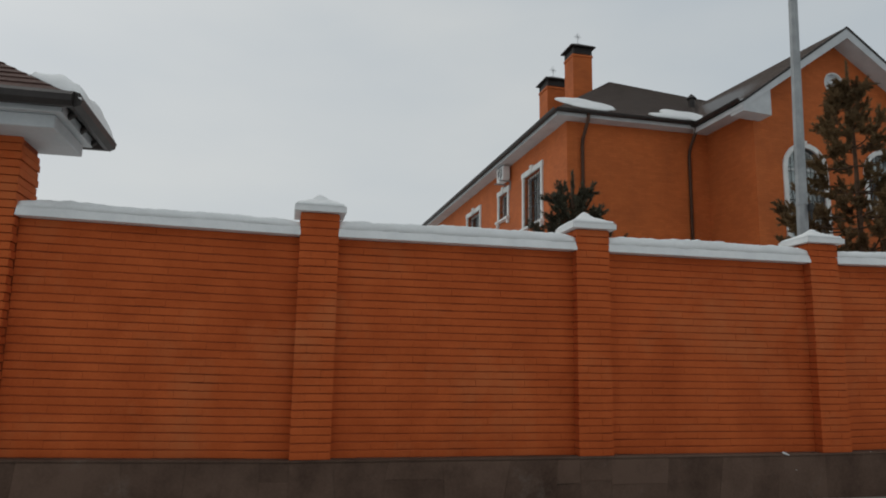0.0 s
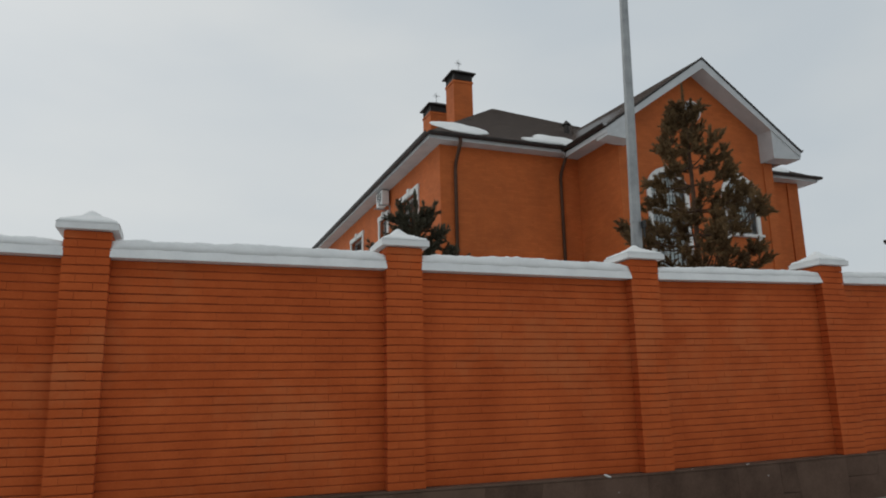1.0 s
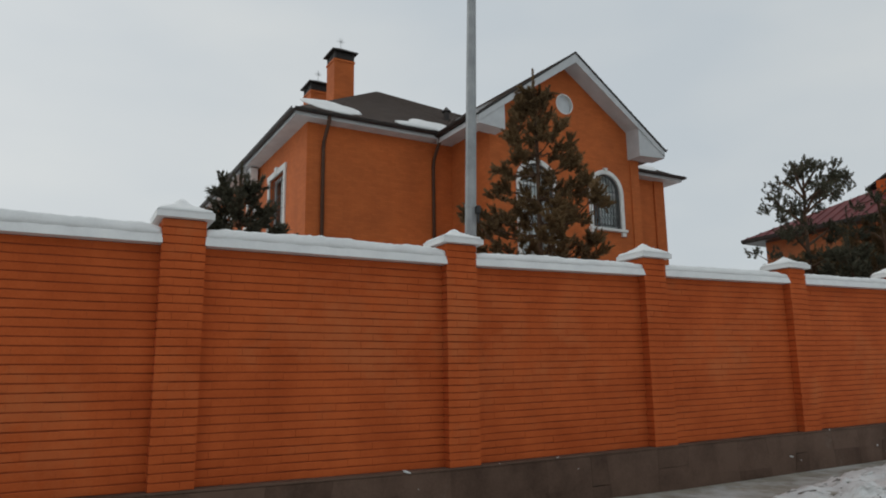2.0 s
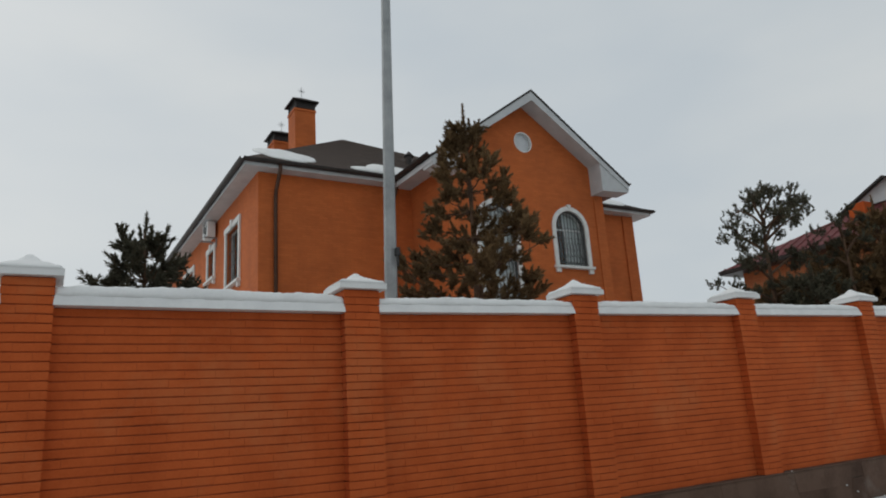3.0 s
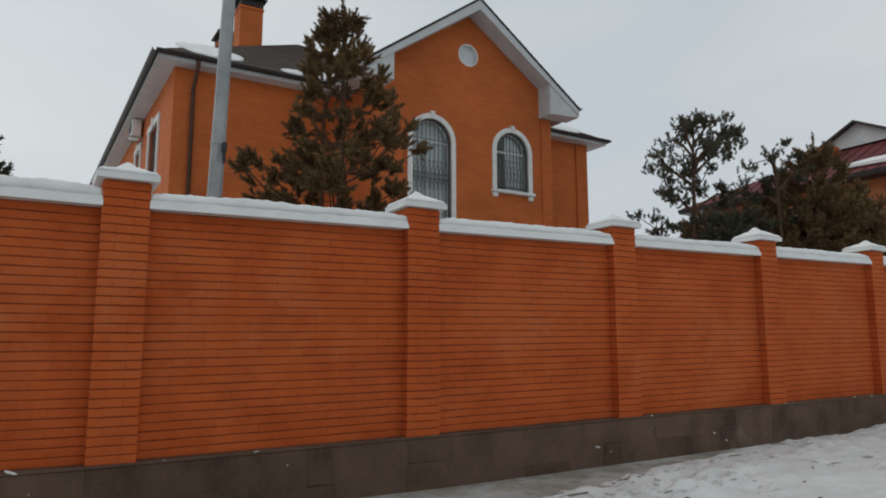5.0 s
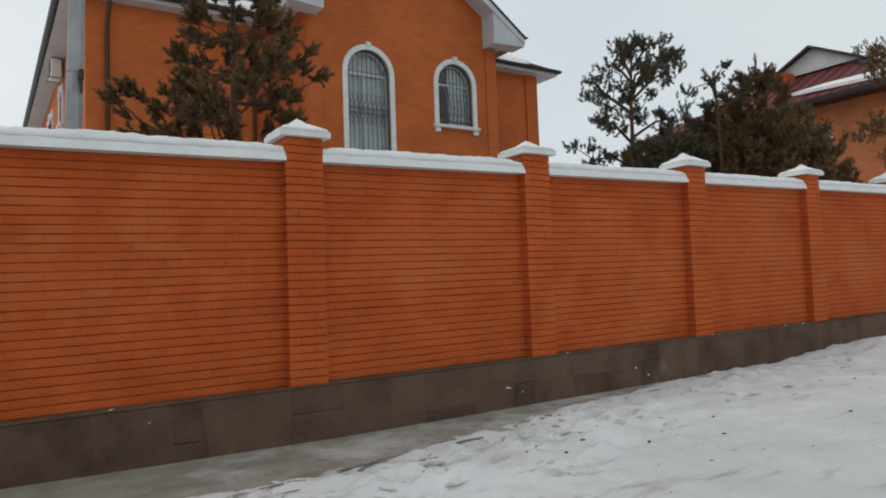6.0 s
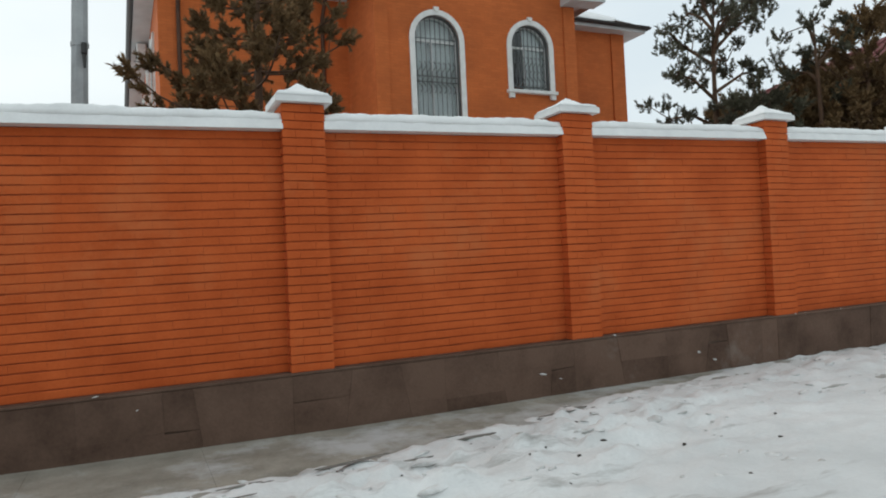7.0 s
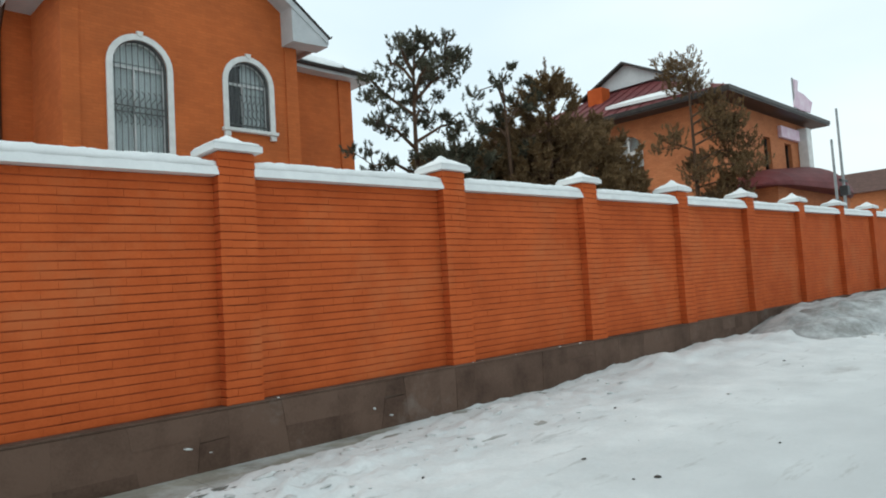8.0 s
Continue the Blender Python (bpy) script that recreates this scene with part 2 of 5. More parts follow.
def tube(bm, pts, radii, sides=8):
    """A round bar along pts, with closed ends."""
    rings = []
    for i, p in enumerate(pts):
        p = Vector(p)
        d = (Vector(pts[min(i + 1, len(pts) - 1)]) - Vector(pts[max(i - 1, 0)])).normalized()
        u = d.cross(Vector((0.31, 0.87, 0.38))).normalized()
        v = d.cross(u)
        r = radii[i] if isinstance(radii, (list, tuple)) else radii
        rings.append([bm.verts.new(p + r * (math.cos(k * math.tau / sides) * u + math.sin(k * math.tau / sides) * v)) for k in range(sides)])
    for a, b in zip(rings, rings[1:]):
        for k in range(sides):
            bm.faces.new((a[k], a[(k + 1) % sides], b[(k + 1) % sides], b[k]))
    bm.faces.new(rings[0][::-1])
    bm.faces.new(rings[-1])
    return bm


def slab(bm, corners, thick):
    """A flat sheet through the corners with a thickness downwards."""
    top = [bm.verts.new(c) for c in corners]
    low = [bm.verts.new((c[0], c[1], c[2] - thick)) for c in corners]
    bm.faces.new(top)
    bm.faces.new(low[::-1])
    n = len(corners)
    for i in range(n):
        bm.faces.new((top[i], low[i], low[(i + 1) % n], top[(i + 1) % n]))
    return bm


def arch(cx, half, spring, n=14):
    """Points of a half-round arch from the left spring to the right one."""
    return [(cx - half * math.cos(k * math.pi / n), spring + half * math.sin(k * math.pi / n)) for k in range(n + 1)]


# ---- the lie of the land ----
PITCH, SLOPE, KNEE = 2.85, 0.0165, 5.7
PILLAR = 0.37


def rise(x):
    """How much the fence has climbed at x."""
    return SLOPE * max(0.0, x - KNEE) + SLOPE * max(0.0, -x)


def street(x):
    return 0.385 + 0.0165 * max(0.0, min(x, 60) - 9.0)


def ground_z(x, y):
    """The snow: the trodden street, ridges pushed up near the fence, banks further along, flat yard behind."""
    z = street(x)
    if y > 5.75:
        return z + 0.02
    edge = snow_edge(x)
    near = max(0.0, 1 - abs(x - 10.5) / 30)
    bank = math.exp(-((y - edge + 0.75) / 0.6) ** 2)
    z += (0.055 - 0.03 * min(1, max(0, (x - 10) / 4))) * bank
    z += bank * 0.05 * noise.noise((x * 1.3, y * 1.6, 0.3)) + 0.022 * noise.noise((x * 0.5, y * 0.7, 3.1))
    near *= 1 - 0.45 * min(1, max(0, (x - 10.5) / 2.5))
    rough = near * (0.22 + 0.78 * math.exp(-((y - edge + 0.8) / 0.75) ** 2))
    z += rough * (0.10 * noise.noise((x * 2.2, y * 4.0, 1.7)) + 0.13 * max(0, noise.noise((x * 4.5, y * 7.0, 5.2))) + 0.035 * noise.noise((x * 12, y * 16, 2.2)))
    for cx, cy, sx, sy, h in ((23.5, 4.6, 3.2, 1.2, 0.22), (19.0, 5.0, 3.0, 0.6, 0.12), (45, 3.5, 8.0, 2.0, 0.6)):
        g = math.exp(-((x - cx) / sx) ** 2 - ((y - cy) / sy) ** 2)
        z += h * g * (1 + 0.45 * noise.noise((x * 0.9, y * 1.7, 7.7)) + 0.3 * noise.noise((x * 2.7, y * 4.0, 2.7)))
    if y > edge:
        z -= 0.16 * min(1.0, (y - edge) / 0.12)
    return z


def snow_edge(x):
    """Where the snow ends beside the bare paving at the foot of the fence."""
    base = 4.38 if x < 8.3 else 4.38 + (x - 8.3) * 0.215
    return min(6.2, base + 0.06 * noise.noise((x * 1.1, 0.0, 4.4)) + 0.03 * noise.noise((x * 4.3, 0.0, 9.4)))


def spaced(*spans):
    out = []
    for a, b, step in spans:
        n = max(1, round((b - a) / step))
        out += [a + (b - a) * i / n for i in range(n)]
    return out + [spans[-1][1]]


gx = spaced((-900, -100, 160), (-100, -6, 12), (-6, 6.5, 0.25), (6.5, 17, 0.045), (17, 30, 0.1), (30, 60, 0.6), (60, 140, 10), (140, 1000, 150))
gy = spaced((-900, -100, 160), (-100, -4, 12), (-4, 2.4, 0.3), (2.4, 5.8, 0.05), (5.8, 7, 0.4), (7, 60, 6), (60, 140, 12), (140, 1000, 150))
g_verts = [(x, y, ground_z(x, y)) for y in gy for x in gx]
nx = len(gx)
g_faces = [(j * nx + i, j * nx + i + 1, (j + 1) * nx + i + 1, (j + 1) * nx + i) for j in range(len(gy) - 1) for i in range(nx - 1)]
g_mesh = bpy.data.meshes.new("ground")
g_mesh.from_pydata(g_verts, [], g_faces)
g_mesh.materials.append(ROADSNOW)
g_mesh.shade_smooth()
tagged(new("ground", g_mesh), "snow-covered street with trodden ridges and dirt", "ground", kind="structure")

# bare paving at the foot of the fence
pavement = thing("pavement", pose(0, 0, 0), "worn grey-brown concrete paving along the fence", "pavement", kind="structure")
x = -6.0
rp = random.Random(4)
while x < 15.0:
    w = rp.uniform(0.85, 1.25)
    z = street(x + w / 2)
    for y0, y1 in ((4.2, 5.62),):
        slab_bm = boxes((x + 0.0008, x + w - 0.0008, y0, y1, z - 0.12, z + rp.uniform(-0.002, 0.001)))
        for v in slab_bm.verts:
            v.co.z += street(v.co.x) - z
        part("paving_slab", slab_bm, CONCRETE, pavement)
    x += w


# ---- the fence ----
def brick_mesh(name, w, d=0.05, h=0.0655, mat=None):
    """A brick face of width w, its face at y = 0, with worn edges; the back lies in the wall."""
    bm = bmesh.new()
    c = 0.005
    back = [bm.verts.new(p) for p in ((0, d, 0), (w, d, 0), (w, d, h), (0, d, h))]
    rim = [bm.verts.new(p) for p in ((0, c * 0.6, 0), (w, c * 0.6, 0), (w, c * 0.6, h), (0, c * 0.6, h))]
    face = [bm.verts.new(p) for p in ((0.0002, 0, c), (w - 0.0002, 0, c), (w - 0.0002, 0, h - c), (0.0002, 0, h - c))]
    for a, b in ((back, rim), (rim, face)):
        for k in range(4):
            bm.faces.new((a[k], a[(k + 1) % 4], b[(k + 1) % 4], b[k]))
    bm.faces.new(face)
    return mesh_of(bm, name, mat or BRICK)


COURSE = 0.075
STRETCHER, THREE_Q, HALF = brick_mesh("brick", 0.2575), brick_mesh("brick", 0.186), brick_mesh("brick", 0.1275)
WIDTHS = ((STRETCHER, 0.2575), (THREE_Q, 0.186), (HALF, 0.1275))
rb = random.Random(11)


def lay(mesh, x, y, z, parent, turn=0.0, tilt=0.0):
    ob = new("brick", mesh)
    ob.parent = parent
    ob.matrix_basis = pose(x + rb.uniform(-0.0005, 0.0005), y + rb.uniform(-0.0016, 0.0014), z + rb.uniform(-0.0022, 0.0022), rb.uniform(-0.3, 0.3), tilt + rb.uniform(-0.15, 0.15), turn + rb.uniform(-0.12, 0.12))
    return ob


def course_bricks(length, k):
    """(start, width) of the bricks of one course of a panel, in running bond."""
    x, out = 0.0, []
    first = 0.2575 if k % 2 == 0 else 0.1275
    w = first
    while x < length - 0.05:
        if length - x - w < 0.06:
            w = length - x
        out.append((x, w))
        x += w + 0.0012
        w = 0.2575
    return out


def joined_bricks(rows, mat):
    """Many bricks in one mesh; rows of (x, y, z, width, turned)."""
    verts, faces = [], []
    c, d, h = 0.005, 0.05, 0.0655
    for x, y, z, w, turned in rows:
        n = len(verts)
        for loop in (((0, d, 0), (w, d, 0), (w, d, h), (0, d, h)), ((0, c * 0.6, 0), (w, c * 0.6, 0), (w, c * 0.6, h), (0, c * 0.6, h)), ((0.0008, 0, c), (w - 0.0008, 0, c), (w - 0.0008, 0, h - c), (0.0008, 0, h - c))):
            for px, py, pz in loop:
                verts.append((x + py, y - px, z + pz) if turned else (x + px, y + py, z + pz))
        for a in (0, 4):
            for k in range(4):
                quad = (n + a + k, n + a + (k + 1) % 4, n + a + 4 + (k + 1) % 4, n + a + 4 + k)
                faces.append(quad)
        faces.append((n + 8, n + 9, n + 10, n + 11))
    me = bpy.data.meshes.new("brick_courses")
    me.from_pydata(verts, [], faces)
    me.update()
    me.materials.append(mat)
    return me


PANEL = PITCH - PILLAR
WALL_H, PILLAR_H, PLINTH_TOP = 2.10, 2.33, 0.85
FACE = 0.115


def snow_ridge(length, seed, depth=0.40, height=0.13):
    """Snow lying on a coping: a lumpy pillow with a steep front."""
    bm = bmesh.new()
    nx_, prof = max(6, int(length / 0.028)), [(0.0, 0.0), (0.012, 0.5), (0.028, 0.84), (0.045, 0.95), (0.09, 1.02), (0.2, 1.06), (0.32, 0.98), (depth - 0.02, 0.6), (depth, 0.0)]
    rows = []
    for i in range(nx_ + 1):
        x_ = length * i / nx_
        end = min(1.0, 0.72 + min(x_, length - x_) * 1.6)
        lump = 1 + 0.16 * noise.noise((x_ * 1.3 + seed, seed, 0)) + 0.10 * noise.noise((x_ * 5.5 + seed, 2.0, seed)) + 0.10 * noise.noise((x_ * 14.0 + seed, 5.0, seed)) + 0.06 * noise.noise((x_ * 33.0 + seed, 8.0, seed))
        rows.append([bm.verts.new((x_, py + 0.010 * noise.noise((x_ * 6, pz * 3, seed)), height * pz * end * (lump if pz > 0.5 else 1))) for py, pz in prof])
    for a, b in zip(rows, rows[1:]):
        for k in range(len(prof) - 1):
            bm.faces.new((a[k], a[k + 1], b[k + 1], b[k]))
        bm.faces.new((a[-1], a[0], b[0], b[-1]))
    bm.faces.new(rows[0])
    bm.faces.new(rows[-1][::-1])
    return bm


def cap_snow(seed):
    """Snow on a pillar cap: a soft uneven pyramid."""
    bm = bmesh.new()
    n, half = 16, 0.249
    rs = random.Random(seed)
    ox, oy, tip = rs.uniform(-0.06, 0.06), rs.uniform(-0.05, 0.05), rs.uniform(0.085, 0.125)
    grid = []
    for j in range(n + 1):
        row = []
        for i in range(n + 1):
            u, v = -1 + 2 * i / n, -1 + 2 * j / n
            r = max(abs(u - ox * (1 - abs(u))), abs(v - oy * (1 - abs(v))))
            h = tip * (1 - r) + 0.022 * min(1, (1 - r) * 12) + 0.035 * math.exp(-((u - ox) ** 2 + (v - oy) ** 2) * 9)
            h *= 1 + 0.16 * noise.noise((u * 2.6 + seed, v * 2.6, seed * 1.7)) + 0.07 * noise.noise((u * 9 + seed, v * 9, seed))
            row.append(bm.verts.new((u * half, v * half, max(h, 0))))
        grid.append(row)
    for j in range(n):
        for i in range(n):
            bm.faces.new((grid[j][i], grid[j][i + 1], grid[j + 1][i + 1], grid[j + 1][i]))
    rim = grid[0] + [r[-1] for r in grid[1:]] + grid[-1][-2::-1] + [r[0] for r in grid[-2:0:-1]]
    bm.faces.new(rim[::-1])
    return bm


def bay_slope(i):
    """The climb of bay i, metres per metre."""
    return -SLOPE if i < 0 else SLOPE if i >= 2 else 0.0


def climbing(bm, s):
    for v in bm.verts:
        v.co.z += s * v.co.x
    return bm


def fence_panel(i):
    """One bay of the fence: stone plinth, brick courses, white coping."""
    x0 = i * PITCH + PILLAR
    s = bay_slope(i)
    near = -1 <= i <= 7
    m = pose(x0, 5.6, PLINTH_TOP + rise(i * PITCH) + s * PILLAR)
    p = thing("garden_wall", m, "orange brick garden wall with brown stone base and white coping", "wall", "garden wall bays")
    part("core", climbing(boxes((-0.012, PANEL + 0.012, FACE + 0.009, FACE + 0.26, 0.0, WALL_H)), s), MORTAR, p, "dark recessed mortar")
    cop = prism(bmesh.new(), [(-0.014, WALL_H), (0.42, WALL_H), (0.40, WALL_H + 0.085), (0.012, WALL_H + 0.085), (-0.012, WALL_H + 0.012)], -0.004, PANEL + 0.004, "x")
    part("coping", climbing(cop, s), WHITE, p, "white coping slab with a sloping face")
    rows = []
    for k in range(28):
        for bx, w in course_bricks(PANEL, k):
            rows.append((bx, FACE, k * COURSE + 0.005 + s * bx, w, False))
    if near:
        for bx, by, bz, w, _ in rows:
            mesh = min(WIDTHS, key=lambda q: abs(q[1] - w))
            lay(mesh[0] if abs(mesh[1] - w) < 0.002 else brick_mesh("brick", w), bx, by, bz, p, 0.0, -math.degrees(s))
    else:
        tagged(part("brick_courses", joined_bricks(rows, BRICK_FAR), None, p), kind="stuff")
    ridge = part("snow_ridge", climbing(snow_ridge(PANEL + 0.004, 3.3 * i + 0.7, depth=0.375, height=0.085 if i < 0 else 0.11 if i < 2 else 0.09), s), SNOW, None, smooth=True)
    ridge.matrix_basis = m @ pose(-0.002, 0.011, WALL_H + 0.08)
    tagged(ridge, "lumpy snow lying along the white fence coping", "snow", "snow on the fence")
    return p


def plinth(i, p):
    """The stone-clad base of one bay and its pillar, with uneven slabs."""
    x0 = i * PITCH
    s = bay_slope(i)
    shift = pose(-PILLAR, 0, -s * PILLAR)
    part("base", climbing(boxes((0.0, PITCH, 0.0, 0.44, -0.85, -0.004)), s), PLINTH_BED, p, "stone-clad base").matrix_basis = shift
    part("ledge", climbing(boxes((0.0, PITCH, -0.024, 0.2, -0.018, 0.004), bevel=0.003), s), PLINTH, p, "narrow stone ledge").matrix_basis = shift
    rs = random.Random(50 + i)
    xa, skew = 0.0, 0.0
    while xa < PITCH - 0.01:
        w = rs.uniform(0.24, 0.62)
        if PITCH - xa - w < 0.2:
            w = PITCH - xa
        nxt = rs.uniform(-0.07, 0.07) if xa + w < PITCH - 0.01 else 0.0
        split = rs.uniform(-0.42, -0.18) if rs.random() < 0.55 else None
        a0, a1, b0, b1 = xa - skew + 0.0006, xa + skew + 0.0006, xa + w - nxt - 0.0006, xa + w + nxt - 0.0006
        def edge(l, h_, z):
            return l + (h_ - l) * (z + 0.7) / 0.68
        cuts = [(-0.7, -0.022)] if split is None else [(-0.7, split - 0.0006), (split + 0.0006, -0.022)]
        for z0, z1 in cuts:
            d = rs.uniform(0.014, 0.020)
            bm = bmesh.new()
            dz = rs.uniform(-0.02, 0.02) if split is not None else 0
            prism(bm, [(edge(a0, a1, z0), z0 + (dz if z0 > -0.6 else 0)), (edge(b0, b1, z0), z0), (edge(b0, b1, z1), z1), (edge(a0, a1, z1), z1 + (dz if z1 < -0.1 else 0))], -d, 0.01)
            part("stone_slab", climbing(bm, s), PLINTH, p).matrix_basis = shift
        xa, skew = xa + w, nxt
    return p


def fence_pillar(i):
    """A brick pillar with a white cap."""
    x0 = i * PITCH
    near = -0.5 <= i <= 8
    m = pose(x0, 5.6, PLINTH_TOP + rise(x0))
    p = thing("brick_pier", m, "square orange brick pier with a white pyramid cap", "pier", "garden wall piers")
    part("core", boxes((0.012, PILLAR - 0.012, 0.012, PILLAR, 0.0, PILLAR_H)), MORTAR, p, "dark recessed mortar")
    rows = []
    for k in range(31):
        z = k * COURSE + 0.005
        a, b = (0.25, 0.11) if k % 2 == 0 else (0.11, 0.25)
        rows += [(0.0, 0.0, z, a, False), (a + 0.0018, 0.0, z, PILLAR - a - 0.0018, False)]
        rows += [(-0.003, b + 0.002, z, b, True), (-0.003, PILLAR, z, PILLAR - b - 0.006, True)]
    if near:
        for bx, by, bz, w, turned in rows:
            lay(pillar_mesh(round(w, 3)), bx, by, bz, p, -90 if turned else 0)
    else:
        tagged(part("brick_courses", joined_bricks(rows, BRICK_FAR), None, p), kind="stuff")
    side = bmesh.new()
    for k in range(31):
        box(side, PILLAR - 0.03, PILLAR + 0.003, 0.004, PILLAR, k * COURSE + 0.005, k * COURSE + 0.07, bevel=0.0)
    tagged(part("side_bricks", side, BRICK_FAR, p), kind="stuff")
    c = bmesh.new()
    o = 0.062
    lo, hi = -o, PILLAR + o
    box(c, lo, hi, lo, hi, PILLAR_H, PILLAR_H + 0.06, bevel=0.003)
    top = [c.verts.new(v) for v in ((lo + 0.01, lo + 0.01, PILLAR_H + 0.06), (hi - 0.01, lo + 0.01, PILLAR_H + 0.06), (hi - 0.01, hi - 0.01, PILLAR_H + 0.06), (lo + 0.01, hi - 0.01, PILLAR_H + 0.06))]
    tip = c.verts.new((PILLAR / 2, PILLAR / 2, PILLAR_H + 0.15))
    for k in range(4):
        c.faces.new((top[k], top[(k + 1) % 4], tip))
    c.faces.new(top[::-1])
    part("cap", c, WHITE, p, "white concrete pyramid cap")
    s = part("snow_drift", cap_snow(i + 20), SNOW, None, smooth=True)
    s.matrix_basis = m @ pose(PILLAR / 2, PILLAR / 2, PILLAR_H + 0.056)
    tagged(s, "uneven snow heaped on a white pillar cap", "snow", "snow on the pillar caps")
    return p


PILLAR_MESHES = {}


def pillar_mesh(w):
    if w not in PILLAR_MESHES:
        PILLAR_MESHES[w] = brick_mesh("brick", w)
    return PILLAR_MESHES[w]


# ---- the brick house behind the fence ----
EAVE = 9.26
HX0, HX1, HY0, HY1 = 8.12, 22.55, 18.26, 37.4
WX0, WX1, WY = 13.0, 19.0, 16.05
GX, VY = 16.0, 15.45
APEX = (15.12, 28.9, 15.55)


def gable_top(x):
    return 11.67 - 0.6855 * abs(x - GX)


HOUSE_TURN = pose(GX, VY, 0, 0, 0, 0.9) @ pose(-GX, -VY, 0)
house = thing("house", HOUSE_TURN, "two-storey orange brick house with brown roof and white trim", "house")


def wall_with_openings(bm, axis, a, b, spans, z0, z1):
    """A straight wall of thickness a..b over spans; spans are (start, end, sill, head) or (start, end)."""
    for s in spans:
        pieces = [(z0, z1)] if len(s) == 2 else [(z0, s[2]), (s[3], z1)]
        for p, q in pieces:
            prism(bm, [(s[0], p), (s[1], p), (s[1], q), (s[0], q)], a, b, axis)
    bmesh.ops.remove_doubles(bm, verts=bm.verts, dist=0.001)
    return bm


# front wing with two arched windows and a round one
W1, W2 = (14.70, 0.635, 7.62, 4.9), (17.51, 0.60, 7.68, 6.46)
RX, RZ, RR = 15.95, 10.42, 0.34
bm = bmesh.new()
z_foot = 0.3


def col(x0, x1):
    prism(bm, [(x0, z_foot), (x1, z_foot), (x1, gable_top(x1)), (x0, gable_top(x0))], WY, WY + 0.38)


col(WX0, W1[0] - W1[1])
for cx, half, spring, sill in (W1, W2):
    prism(bm, [(cx - half, z_foot), (cx + half, z_foot), (cx + half, sill), (cx - half, sill)], WY, WY + 0.38)
    prism(bm, arch(cx, half, spring) + [(cx + half, gable_top(cx + half)), (cx - half, gable_top(cx - half))], WY, WY + 0.38)
col(W1[0] + W1[1], RX - RR)
lower = [(RX - RR, z_foot), (RX + RR, z_foot)] + [(RX + RR * math.cos(k * math.pi / 14), RZ - RR * math.sin(k * math.pi / 14)) for k in range(15)]
prism(bm, lower, WY, WY + 0.38)
upper = [(RX - RR * math.cos(k * math.pi / 14), RZ + RR * math.sin(k * math.pi / 14)) for k in range(15)] + [(RX + RR, gable_top(RX + RR)), (GX, gable_top(GX)), (RX - RR, gable_top(RX - RR))]
prism(bm, upper, WY, WY + 0.38)
col(RX + RR, W2[0] - W2[1])
col(W2[0] + W2[1], WX1)
bmesh.ops.remove_doubles(bm, verts=bm.verts, dist=0.001)
part("wing_wall", bm, HOUSE_BRICK, house, "orange brick gable wall")
part("wing_side_wall", boxes((WX0, WX0 + 0.38, WY + 0.38, HY0, z_foot, EAVE)), HOUSE_BRICK, house)
part("wing_side_wall", boxes((WX1 - 0.38, WX1, WY + 0.38, HY0, z_foot, EAVE)), HOUSE_BRICK, house)
part("pilaster", boxes((WX1 - 0.36, WX1 + 0.015, WY - 0.04, WY, z_foot, 8.93)), HOUSE_BRICK, house)
part("pilaster", boxes((WX0 - 0.015, WX0 + 0.36, WY - 0.04, WY, z_foot, 8.93)), HOUSE_BRICK, house)
part("front_wall", boxes((HX0, WX0, HY0, HY0 + 0.38, z_foot, EAVE)), HOUSE_BRICK, house)
part("front_wall", boxes((WX1, HX1, HY0, HY0 + 0.38, z_foot, EAVE)), HOUSE_BRICK, house)
part("corner_pier", boxes((HX1 - 0.5, HX1 + 0.02, HY0 - 0.05, HY0, z_foot, EAVE)), HOUSE_BRICK, house)
SIDE_WINDOWS = ((20.35, 21.95, 6.5, 8.32), (23.75, 24.75, 7.3, 8.3), (27.4, 29.3, 6.75, 8.35))
bm = bmesh.new()
spans, y = [], HY0 + 0.38
for s in SIDE_WINDOWS:
    spans += [(y, s[0]), s]
    y = s[1]
wall_with_openings(bm, "x", HX0, HX0 + 0.38, spans + [(y, HY1)], z_foot, EAVE)
part("side_wall", bm, HOUSE_BRICK, house)
part("side_wall", boxes((HX1 - 0.38, HX1, HY0 + 0.38, HY1, z_foot, EAVE)), HOUSE_BRICK, house)
part("back_wall", boxes((HX0 + 0.38, HX1 - 0.38, HY1 - 0.38, HY1, z_foot, EAVE)), HOUSE_BRICK, house)
part("upper_floor", boxes((HX0 + 0.4, HX1 - 0.4, HY0 + 0.4, HY1 - 0.4, 4.3, 4.5), (WX0 + 0.4, WX1 - 0.4, WY + 0.4, HY0 + 0.39, 4.3, 4.5)), ROOM, house)
part("inner_ceiling", boxes((HX0 + 0.4, HX1 - 0.4, HY0 + 0.4, HY1 - 0.4, EAVE - 0.2, EAVE - 0.05), (WX0 + 0.4, WX1 - 0.4, WY + 0.4, HY0 + 0.39, EAVE - 0.2, EAVE - 0.05)), ROOM, house)
part("inner_wall", boxes((12.9, 19.1, 20.4, 20.5, 4.5, EAVE - 0.2), (10.6, 10.7, 18.4, 37.0, 4.5, EAVE - 0.2)), ROOM, house)


